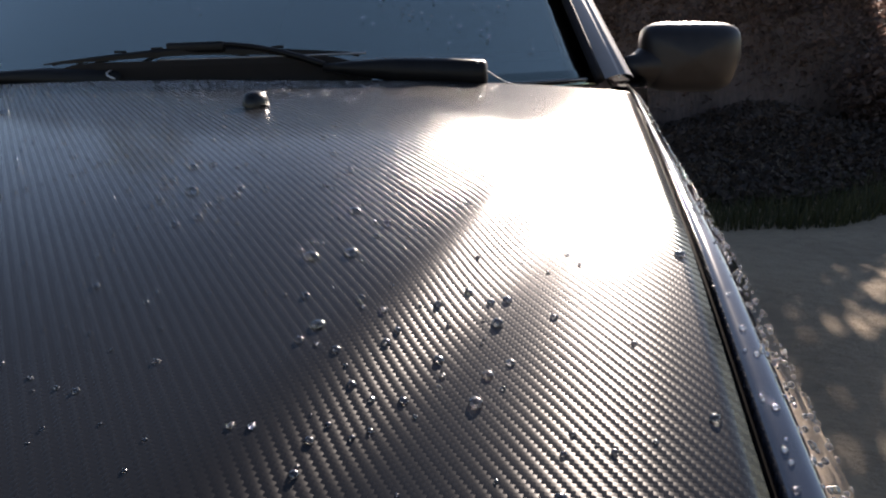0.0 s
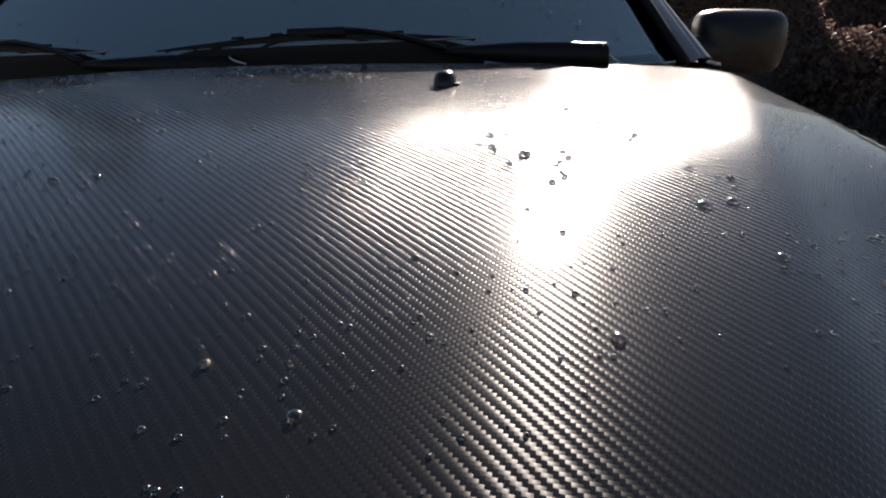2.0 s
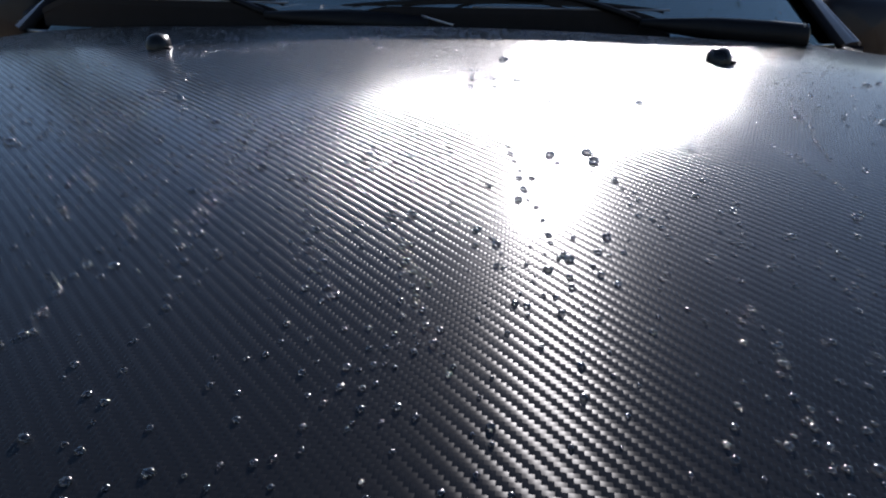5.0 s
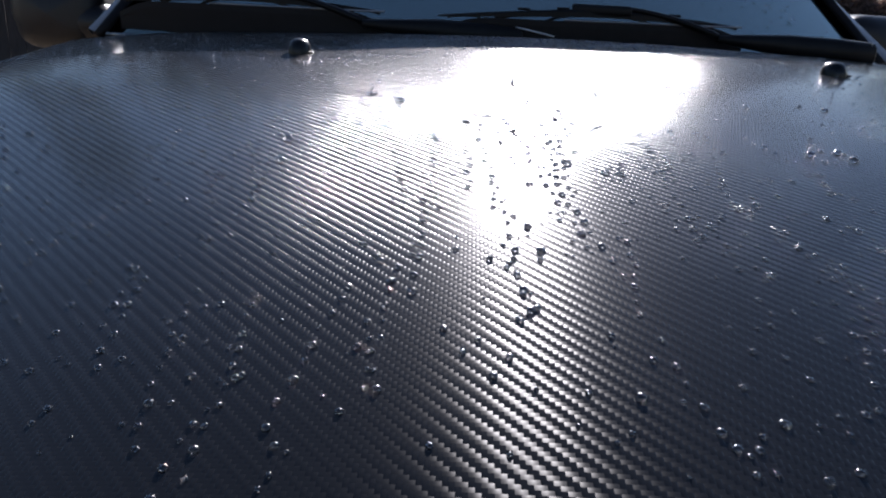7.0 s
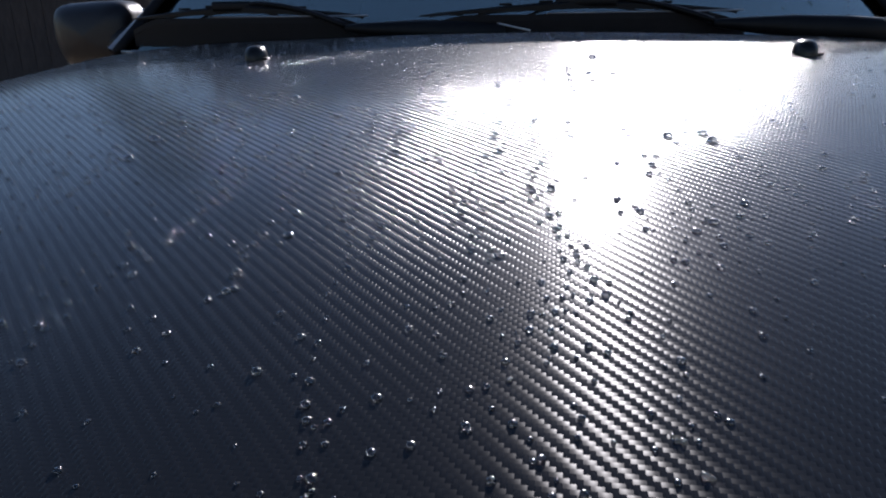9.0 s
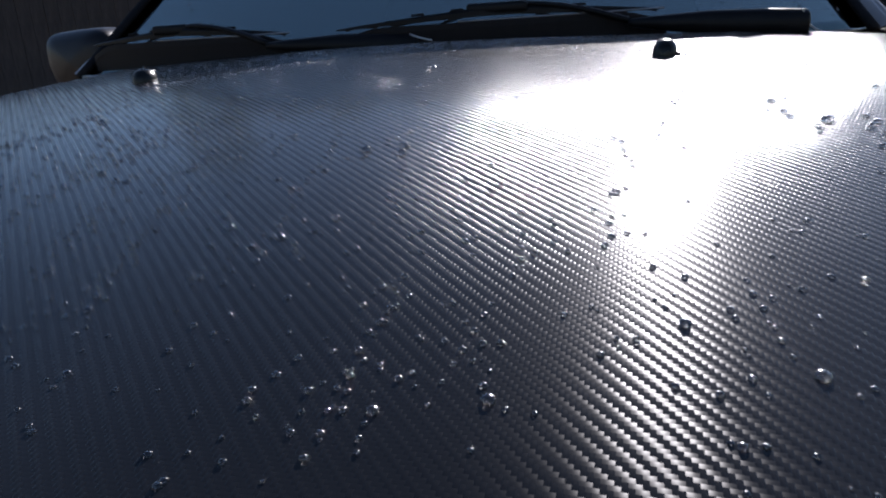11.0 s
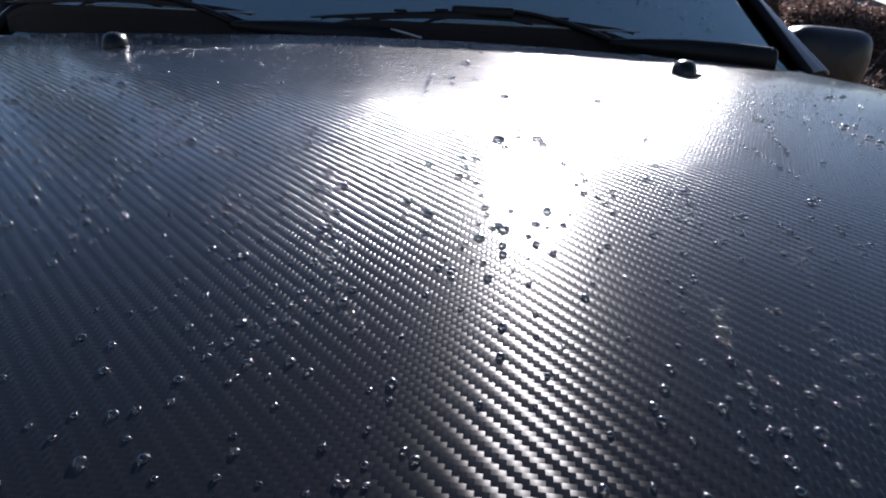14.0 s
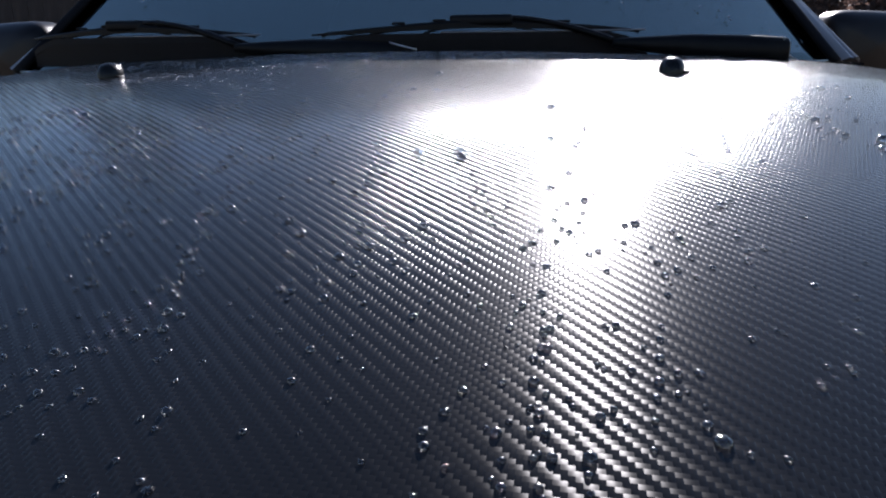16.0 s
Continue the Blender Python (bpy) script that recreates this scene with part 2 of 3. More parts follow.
def build_hood():
    nu, nv = 150, 150
    verts, faces, flat = [], [], []
    for j in range(nv + 1):
        for i in range(nu + 1):
            s, t = 2 * i / nu - 1, j / nv
            x = s * 0.757
            y = FRONT + 0.06 * s * s + t * (hood_rear(x) - FRONT - 0.06 * s * s)
            x = s * hood_side(y)
            verts.append((x, y, hood_z(x, y)))
    for j in range(nv):
        for i in range(nu):
            a = j * (nu + 1) + i
            faces.append((a, a + 1, a + nu + 2, a + nu + 1))
    rim = [i for i in range(nu + 1)] + [j * (nu + 1) + nu for j in range(1, nv + 1)]
    rim += [nv * (nu + 1) + i for i in range(nu - 1, -1, -1)] + [j * (nu + 1) for j in range(nv - 1, 0, -1)]
    last = rim
    for inset, down in ((0.001, 0.002), (0.001, 0.018), (0.02, 0.019)):
        ring = []
        for k in rim:
            x, y, z = verts[k]
            ring.append(len(verts))
            verts.append((x * (1 - inset / 0.757), y - inset * math.copysign(1, y), z - down))
        for k in range(len(rim)):
            m = (k + 1) % len(rim)
            faces.append((last[k], ring[k], ring[m], last[m]))
        last = ring
    hood = from_lists("bonnet", verts, faces, FILM, car, "dark grey carbon-weave film bonnet, wet with drops")
    layer = hood.data.uv_layers.new(name="flat")
    # the film was laid a little askew
    c, s = math.cos(math.radians(SKEW)), math.sin(math.radians(SKEW))
    co = np.array(verts)[:, :2] @ np.array(((c, s), (-s, c)))
    index = np.empty(len(hood.data.loops), dtype=np.int32)
    hood.data.loops.foreach_get("vertex_index", index)
    layer.data.foreach_set("uv", co[index].ravel())


build_hood()


WING = ((0.764, -0.03), (0.7645, -0.009), (0.767, -0.004), (0.773, -0.003), (0.780, -0.0035), (0.7845, -0.007), (0.790, -0.0135), (0.800, -0.025), (0.812, -0.040),
        (0.823, -0.063), (0.833, -0.11), (0.838, -0.19), (0.836, -0.26), (0.828, -0.33))


def wing_at(k, y):
    """A place on the wing's skin: k along its section, y along the car."""
    a = min(int(k), len(WING) - 2)
    px = WING[a][0] + (k - a) * (WING[a + 1][0] - WING[a][0])
    pz = WING[a][1] + (k - a) * (WING[a + 1][1] - WING[a][1])
    back = min(1.0, max(0.0, (y + 0.45) / 0.8))
    px = 0.764 + (px - 0.764) * (1 - 0.3 * back)
    return Vector((px + hood_side(y) - 0.757, y, hood_z(0.757, min(y, 0.45)) + pz - 0.003 - 0.010 * back * min(1.0, (px - 0.764) / 0.02)))


def fender(side):
    def fn(s, t):
        p = wing_at(s * (len(WING) - 1), FRONT + 0.06 + t * (0.62 - FRONT - 0.06))
        return (side * p.x, p.y, p.z)

    return part("front_wing", sheet(fn, 22, 70), BODY, car, "glossy dark blue front wing beaded with drops")


for side in (1, -1):
    fender(side)
    # dark channel between bonnet and wing
    part("shut_line_channel", sheet(lambda s, t: (side * (0.735 + 0.04 * s + hood_side(FRONT + 0.06 + t * 1.5) - 0.757), FRONT + 0.06 + t * 1.5,
                                                  hood_z(0.757, FRONT + 0.06 + t * 1.5) - 0.028), 1, 40), RUBBER, car)

# scuttle under the wipers, between bonnet and glass
part("scuttle_panel", sheet(lambda s, t: ((2 * s - 1) * 0.74, hood_rear((2 * s - 1) * 0.74) - 0.03 + t * 0.13,
                                          hood_z((2 * s - 1) * 0.74, 0.2) - 0.026 - 0.012 * t), 40, 4), BLACK, car, "black plastic scuttle panel")
part("scuttle_lip", tube([((k / 15 - 1) * 0.72, hood_rear((k / 15 - 1) * 0.72) + 0.035, hood_z((k / 15 - 1) * 0.72, 0.22) - 0.012) for k in range(31)], 0.006, 8), BLACK, car)

part("windscreen", thick(sheet(lambda s, t: glass_at(2 * s - 1, GLASS_TOP * t), 30, 14), 0.005), GLASS, car, "tinted windscreen reflecting a blue sky")
# black printed border along the foot of the glass
part("windscreen_border", sheet(lambda s, t: glass_at(2 * s - 1, 0.042 * t) + Vector((0, 0.007, -0.004)), 30, 2), RUBBER, car)


# thin trim between the glass and the scuttle, added to carry a line of glint
part("windscreen_trim", tube([glass_at(s, 0.004) + Vector((0, -0.014, 0.004)) for s in (k / 20 - 0.98 for k in range(40))], 0.0035, 8), TRIM, car, "thin glossy black trim along the foot of the glass")


def pillar(side):
    near = LEFT_NEAR if side < 0 else 0.0

    def fn(s, t):
        h = t * (GLASS_TOP + 0.002)
        inner = glass_at(1.0, h) + Vector((0, -0.002 - near, 0.003))
        outer = Vector(((0.775 if side > 0 else 0.748) - 0.50 * h, 0.575 - near + 1.80 * h, 0.958 + h))
        p = inner.lerp(outer, s)
        groove = 0.003 * math.exp(-((s - 0.45) / 0.04) ** 2)
        p += Vector((0.72, -0.17, 0.67)) * (0.016 * math.sin(math.pi * s) ** 0.8 - groove)
        return (side * p.x, p.y, p.z)

    pil = part("windscreen_pillar", sheet(fn, 28, 20), DUSTY, car, "dusty windscreen pillar, its grey lightened in place of a sun glint")
    rows = [glass_at(1.0, GLASS_TOP * k / 16) + Vector((0.001, -0.006 - near, 0.006)) for k in range(17)]
    part("pillar_seal", tube([(side * p.x, p.y, p.z) for p in rows], 0.0085, 8), RUBBER, pil, "black rubber windscreen seal")


for side in (1, -1):
    pillar(side)

# roof and cabin sides
part("roof", sheet(lambda s, t: ((2 * s - 1) * (0.565 + 0.05 * t - 0.05 * t * t), glass_at(2 * s - 1, GLASS_TOP).y - 0.01 + t * (2.55 - glass_at(2 * s - 1, GLASS_TOP).y),
                                 1.299 + 0.004 * (1 - (2 * s - 1) ** 4) + 0.05 * math.sin(math.pi * t) - 0.04 * t ** 3), 24, 16), BODY, car)
part("rear_window", sheet(lambda s, t: ((2 * s - 1) * (0.565 + 0.10 * t), 2.55 + 0.45 * t, 1.259 - 0.30 * t + 0.004 * (1 - (2 * s - 1) ** 4)), 12, 6), DARKPANE, car)
part("boot_lid", sheet(lambda s, t: ((2 * s - 1) * 0.75, 3.0 + 0.5 * t, 0.965 - 0.25 * t ** 3), 8, 8), BODY, car)
part("tail_panel", sheet(lambda s, t: ((2 * s - 1) * 0.80, 3.5 + 0.03 * math.sin(3 * t), 0.72 - 0.44 * t), 8, 6), BODY, car)
part("nose_panel", sheet(lambda s, t: ((2 * s - 1) * 0.74, FRONT + 0.055 * (2 * s - 1) ** 2 - 0.04 * math.sin(2.6 * t), hood_z((2 * s - 1) * 0.7, FRONT) - 0.005 - 0.48 * t), 14, 10), BODY, car)
for side in (1, -1):
    part("side_window", sheet(lambda s, t: (side * (0.757 - 0.04 * s - (0.14 - 0.03 * s) * t), 0.60 + s * 2.0 + t * (0.60 - 0.66 * s), 0.955 + 0.01 * s + 0.31 * t), 10, 6), DARKPANE, car)
    part("body_side", sheet(lambda s, t: (side * (0.80 + 0.03 * math.sin(2.6 * t)), 0.61 + 2.89 * s, 0.955 - 0.70 * t), 16, 10), BODY, car)
    part("door_shoulder", sheet(lambda s, t: (side * (0.735 + 0.066 * t), 0.60 + 2.9 * s, 0.945 - 0.004 * t), 12, 2), BODY, car)
    part("sill", box((side * 0.79, 0.75, 0.30), (0.06, 1.75, 0.16), 0.02), BODY, car)
part("floor_pan", box((0, 1.1, 0.32), (1.5, 4.3, 0.05), 0.01), RUBBER, car)
def lining():
    """Unseen dark shell added behind the glass to block light: sides, roof lining and rear wall."""
    edge = [glass_at(-1, (GLASS_TOP - 0.004) * k / 6) for k in range(7)] + [glass_at(-1 + 2 * k / 10, GLASS_TOP - 0.004) for k in range(1, 10)] + [glass_at(1, (GLASS_TOP - 0.004) * (6 - k) / 6) for k in range(7)]
    bm = bmesh.new()
    a = [bm.verts.new(p + Vector((-0.008 * p.x / 0.7, 0.012, -0.006))) for p in edge]
    b = [bm.verts.new((p.x * 0.97, 2.45, min(p.z, 1.25))) for p in edge]
    for k in range(len(edge) - 1):
        bm.faces.new((a[k], a[k + 1], b[k + 1], b[k]))
    bm.faces.new(b)
    part("cabin_light_block", bm, DASH, car, "dark shell added behind the glass to keep light out", smooth=False)


lining()
part("parcel_floor", box((0, 1.7, 0.80), (1.36, 1.5, 0.03), 0.005), DASH, car)
part("dashboard", box((0, 0.86, 0.86), (1.36, 0.5, 0.22), 0.05), DASH, car, "dark dashboard behind the glass")
part("bulkhead", box((0, 0.52, 0.62), (1.5, 0.03, 0.6), 0.005), RUBBER, car)


def wheel(x, y):
    ring = bmesh.new()
    prof = [(0.20, -0.09), (0.27, -0.10), (0.298, -0.08), (0.302, 0.0), (0.298, 0.08), (0.27, 0.10), (0.20, 0.09)]
    n = 36
    rows = [[ring.verts.new((x + w, y + r * math.cos(2 * math.pi * k / n), 0.302 + r * math.sin(2 * math.pi * k / n))) for r, w in prof] for k in range(n)]
    for k in range(n):
        for q in range(len(prof) - 1):
            ring.faces.new((rows[k][q], rows[k][q + 1], rows[(k + 1) % n][q + 1], rows[(k + 1) % n][q]))
    tyre = part("wheel", ring, RUBBER, car, "black tyre")
    hub = bmesh.new()
    bmesh.ops.create_cone(hub, cap_ends=True, segments=30, radius1=0.205, radius2=0.205, depth=0.14, matrix=pose(x, y, 0.302, 0, 90, 0))
    part("rim", hub, ALLOY, tyre, "plain grey rim")


for wx in (0.735, -0.735):
    for wy in (-0.42, 2.35):
        wheel(wx, wy)


def door_mirror(side):
    """Rounded housing on a short foot; the glass faces the tail."""
    near = 0.17 if side < 0 else 0.0
    bm = bmesh.new()
    n, m = 28, 14
    rows = []
    for j in range(m + 1):
        t = j / m
        d = -0.052 + 0.105 * t
        grow = (1 - (1 - min(1.0, t / 0.62)) ** 2.6) ** 0.42 if t < 0.62 else 1.0
        ring = []
        for k in range(n):
            a = 2 * math.pi * k / n
            c, s = math.cos(a), math.sin(a)
            ex = math.copysign(abs(c) ** 0.42, c) * 0.105 * max(grow, 0.02)
            ez = math.copysign(abs(s) ** 0.42, s) * 0.070 * max(grow, 0.02)
            lean = -0.014 * (1 if ez < 0 else 0.0) * abs(ez) / 0.064 * (1 if ex * 1 > 0 else -0.6)
            ring.append(bm.verts.new((side * (0.906 + ex + lean), 0.845 - near + d + 0.03 * (ex / 0.105), 0.982 + ez - 0.004 * ex / 0.105)))
        rows.append(ring)
    for a, b in zip(rows, rows[1:]):
        for k in range(n):
            bm.faces.new((a[k], a[(k + 1) % n], b[(k + 1) % n], b[k]))
    bm.faces.new(rows[0])
    bm.faces.new(rows[-1])
    bmesh.ops.recalc_face_normals(bm, faces=bm.faces)
    shell = part("door_mirror", bm, BLACK, car, "dark rounded door mirror housing")
    foot = tube([(side * 0.768, 0.772 - near, 0.972), (side * 0.788, 0.790 - near, 0.968), (side * 0.812, 0.812 - near, 0.967), (side * 0.845, 0.838 - near, 0.972)], [0.017, 0.026, 0.040, 0.057], 16)
    part("mirror_foot", foot, BLACK, shell)
    part("mirror_glass", box((side * 0.906, 0.902 - near, 0.982), (0.175, 0.004, 0.11), 0.0015, None, 1), SILVER, shell, "silvered mirror glass")


for side in (1, -1):
    door_mirror(side)


def nozzle(x):
    bm = bmesh.new()
    n = 18
    prof = [(1.0, 0.0), (1.0, 0.25), (0.93, 0.55), (0.74, 0.85), (0.42, 1.0), (0.12, 1.03)]
    z = hood_z(x, 0.0)
    rows = [[bm.verts.new((x + 0.0135 * r * math.cos(2 * math.pi * k / n), 0.006 + 0.019 * r * math.sin(2 * math.pi * k / n), z - 0.001 + 0.017 * h)) for k in range(n)] for r, h in prof]
    for a, b in zip(rows, rows[1:]):
        for k in range(n):
            bm.faces.new((a[k], a[(k + 1) % n], b[(k + 1) % n], b[k]))
    bm.faces.new(rows[-1])
    jet = part("washer_jet", bm, GLOSS, car, "black plastic washer jet")
    part("jet_nozzle", box((x + 0.003, 0.021, z + 0.012), (0.005, 0.008, 0.004), 0.0012), SATIN, jet)
    part("jet_gasket", box((x + 0.006, 0.000, z + 0.001), (0.022, 0.012, 0.0024), 0.001), RUBBER, jet)


nozzle(0.325)
nozzle(-0.325)


def on_glass(x, up):
    """A place over the glass near its foot: x across, up metres above the foot along the slope."""
    h = up * 0.537
    half = 0.715 - 0.455 * h
    return glass_at(x / half, h)


def wiper(pivot_x, right_x, left_x, name="windscreen_wiper"):
    """A parked wiper: cover over the spindle, arm, arched yokes and a rubber blade along the foot of the glass."""
    mid_x = 0.5 * (right_x + left_x)
    foot, joint = Vector((pivot_x, 0.300, 0.988)), on_glass(pivot_x - 0.245, 0.03) + Vector((0, -0.018, 0.030))
    cover = bmesh.new()
    rows = []
    ends = ((pivot_x + 0.004, 0.030, 0.015), (pivot_x, 0.037, 0.020), (pivot_x - 0.05, 0.039, 0.020), (pivot_x - 0.13, 0.035, 0.017), (pivot_x - 0.20, 0.022, 0.012), (pivot_x - 0.245, 0.012, 0.009))
    for k, (x, tall, deep) in enumerate(ends):
        c = foot.lerp(joint, (pivot_x - x) / 0.245)
        ring = []
        for q in range(12):
            a = 2 * math.pi * q / 12
            cc, ss = math.cos(a), math.sin(a)
            ring.append(cover.verts.new(c + Vector((0, deep * math.copysign(abs(cc) ** 0.6, cc), 0.5 * tall * math.copysign(abs(ss) ** 0.6, ss)))))
        rows.append(ring)
    for a, b in zip(rows, rows[1:]):
        for q in range(12):
            cover.faces.new((a[q], a[(q + 1) % 12], b[(q + 1) % 12], b[q]))
    cover.faces.new(rows[0])
    cover.faces.new(rows[-1])
    bmesh.ops.recalc_face_normals(cover, faces=cover.faces)
    wip = part(name, cover, SATIN, car, "black wiper with an arched yoke, parked flat")
    half = 0.5 * (right_x - left_x)
    seat = Vector((0, -0.010, 0.036))
    arm_end = on_glass(mid_x + 0.02, 0.055) + seat + Vector((0, -0.004, 0.020))
    arm_pts = curve(joint + Vector((0, 0, 0.004)), on_glass(mid_x + 0.5 * (joint.x - mid_x), 0.055) + seat + Vector((0, -0.004, 0.020)), arm_end, 14)
    part("arm", tube(arm_pts, [0.0065 - 0.002 * k / 14 for k in range(15)], 8, 0.8), SATIN, wip)

    def arch(x):
        """Lift of the main yoke over the blade's back."""
        s = (x - mid_x) / half
        return 0.014 * max(0.0, 1 - abs(s) ** 1.25)

    def ribbon(name, spots, tall, wide, label=""):
        """A pressed metal bow: spots along it, each with its own height."""
        bm = bmesh.new()
        rings = []
        for p, t in zip(spots, tall):
            c = 0.3 * t
            rings.append([bm.verts.new(p + Vector((0, y, z))) for y, z in ((-wide, -t / 2), (-wide, t / 2 - c), (-wide * 0.5, t / 2), (wide * 0.5, t / 2), (wide, t / 2 - c), (wide, -t / 2))])
        for a, b in zip(rings, rings[1:]):
            for q in range(6):
                bm.faces.new((a[q], a[(q + 1) % 6], b[(q + 1) % 6], b[q]))
        bm.faces.new(rings[0])
        bm.faces.new(rings[-1])
        bmesh.ops.recalc_face_normals(bm, faces=bm.faces)
        return part(name, bm, SATIN, wip, label, smooth=False)

    # main yoke, deep in the middle and drawn out to thin tips
    xs = [mid_x + half * (-1.0 + 1.94 * k / 32) for k in range(33)]
    ribbon("yoke", [on_glass(x, 0.05) + seat + Vector((0, 0, arch(x))) for x in xs],
           [0.0022 + 0.011 * max(0.0, 1 - abs(x - mid_x) / half) ** 0.7 for x in xs], 0.0045, "arched black yoke with slots")
    part("clip", box(on_glass(mid_x, 0.055) + seat + Vector((0, -0.003, 0.016)), (0.094, 0.015, 0.016), 0.004), SATIN, wip, "black wiper blade clip")
    for way in (-1, 1):
        for at in (0.10, 0.34):
            part("yoke_rib", box(on_glass(mid_x + way * (at + 0.14) * half, 0.05) + seat + Vector((0, 0, arch(mid_x + way * (at + 0.14) * half) + 0.007)), (0.020, 0.005, 0.004), 0.0012), SATIN, wip)
        # claws curl from the yoke down to the back of the blade
        for at in (0.34, 0.66, 0.94):
            x0, x1 = mid_x + way * (at - 0.20) * half, mid_x + way * at * half
            hold = on_glass(x0, 0.05) + seat + Vector((0, 0, arch(x0) - 0.003))
            grip = on_glass(x1, 0.045) + Vector((0, -0.008, 0.037))
            lean = on_glass(x0 + 0.75 * (x1 - x0), 0.05) + seat + Vector((0, 0, max(arch(x1) - 0.004, 0.004)))
            part("claw_bracket", tube(curve(hold, lean, grip, 8), 0.0024, 6), SATIN, wip)
    # rubber blade
    m = 40
    bm = bmesh.new()
    prof = ((-0.0045, 0.039), (0.0045, 0.039), (0.005, 0.030), (0.004, 0.014), (0.003, -0.018), (-0.003, -0.018), (-0.004, 0.014), (-0.005, 0.030))
    rows = []
    for k in range(m + 1):
        c = on_glass(left_x + (right_x - left_x) * k / m, 0.045) + Vector((0, -0.008, 0.0))
        low = 0.020 * max(0.0, 1 - min(k, m - k) / (0.14 * m)) ** 1.5      # the back of the blade dips at both ends
        rows.append([bm.verts.new(c + Vector((0, py, pz - (low if pz > 0.02 else 0.0)))) for py, pz in prof])
    for a, b in zip(rows, rows[1:]):
        for q in range(8):
            bm.faces.new((a[q], a[(q + 1) % 8], b[(q + 1) % 8], b[q]))
    bm.faces.new(rows[0])
    bm.faces.new(rows[-1])
    bmesh.ops.recalc_face_normals(bm, faces=bm.faces)
    part("blade", bm, RUBBER, wip, "black rubber blade", smooth=False)
    # steel strip added so that the blade's back shows a line of sun glint
    part("glint_strip", tube([on_glass(mid_x - 0.06 + (right_x - mid_x + 0.055) * k / 12, 0.045) + Vector((0, -0.0095, 0.0405)) for k in range(13)], 0.0016, 8), ALLOY, wip, "thin steel strip added along the blade's back to catch a glint")
    a = foot + Vector((-0.008, -0.02, 0.018))
    b = Vector((pivot_x + 0.04, hood_rear(pivot_x + 0.04) + 0.012, hood_z(pivot_x + 0.04, 0.21) + 0.002))
    part("washer_tube", tube(curve(a, (pivot_x + 0.012, b.y + 0.01, b.z + 0.006), b, 10), 0.0014, 6), HOSE, wip, "thin pale washer tube")


wiper(0.545, 0.36, -0.155)
wiper(-0.025, -0.232, -0.685)


# ---------- ground and what stands round ----------
def ground():
    bm = bmesh.new()
    xs = [-900, -300, -90, -30] + [-14 + k * 0.5 for k in range(57)] + [30, 90, 300, 900]
    ys = [-900, -300, -90, -30] + [-8 + k * 0.5 for k in range(61)] + [50, 120, 300, 900]
    rows = [[bm.verts.new((x, y, 0.035 * noise.noise(Vector((x * 0.5, y * 0.5, 3))) - 0.01 if abs(x) < 14 and -8 < y < 22 and not (abs(x) < 1.6 and -1.5 < y < 4) else -0.0)) for x in xs] for y in ys]
    for a, b in zip(rows, rows[1:]):
        for k in range(len(xs) - 1):
            bm.faces.new((a[k], a[k + 1], b[k + 1], b[k]))
    g = part("ground", bm, SAND)
    tagged(g, "pale sandy yard with dappled tree shade", "ground", kind="structure")


ground()


def leaves(n, centre, size, leaf, seed, hollow=0.0):
    """n small folded leaves strewn unevenly through an oval."""
    r = random.Random(seed)
    verts, faces = [], []
    while len(faces) < 2 * n:
        d = Vector((r.gauss(0, 1), r.gauss(0, 1), r.gauss(0, 1))).normalized() * r.random() ** (0.4 if hollow else 0.6)
        p = Vector((centre[0] + d.x * size[0], centre[1] + d.y * size[1], centre[2] + d.z * size[2]))
        if noise.noise(p * 1.4 + Vector((seed, 0, 0))) < -0.12 or p.z < 0.02:
            continue
        turn = Euler((r.uniform(-1.2, 1.2), r.uniform(-1.2, 1.2), r.uniform(0, 6.3))).to_matrix()
        s = leaf * r.uniform(0.6, 1.5)
        k = len(verts)
        verts += [p + turn @ Vector(v) * s for v in ((-0.1, -1, 0), (0.1, -1, 0), (0.55, 0, 0.1), (-0.55, 0, 0.1), (0, 1, -0.1))]
        faces += [(k, k + 1, k + 2, k + 3), (k + 3, k + 2, k + 4)]
    return verts, faces


def bush(name, x, y, wide, tall, mat, label, seed, count=1500, leaf=0.05, category="bush"):
    """Stems that fork, and a ragged crown of leaves."""
    root = tagged(new(name), label, category, "bushes along the yard")
    root.location = (x, y, 0)
    r = random.Random(seed)
    stems = bmesh.new()
    for _ in range(9):
        a, lean = r.uniform(0, 6.3), r.uniform(0.15, 0.85)
        tip = Vector((math.cos(a) * wide * lean, math.sin(a) * wide * lean, tall * r.uniform(0.6, 0.95)))
        pts = curve((r.uniform(-0.1, 0.1), r.uniform(-0.1, 0.1), -0.03), (tip.x * 0.2, tip.y * 0.2, tip.z * 0.6), tip, 6)
        tube(pts, [0.025 * (1 - 0.8 * k / 6) for k in range(7)], 5, 1.0, stems)
        for _ in range(3):
            b = pts[r.randint(2, 5)]
            tube([b, b + Vector((r.uniform(-0.4, 0.4), r.uniform(-0.4, 0.4), r.uniform(0.1, 0.5)))], [0.01, 0.003], 4, 1.0, stems)
    part("woody_stem", stems, BARK, root)
    v, f = leaves(count, (0, 0, tall * 0.52), (wide, wide * 0.8, tall * 0.52), leaf, seed)
    from_lists("crown", v, f, mat, root, smooth=False)
    return root


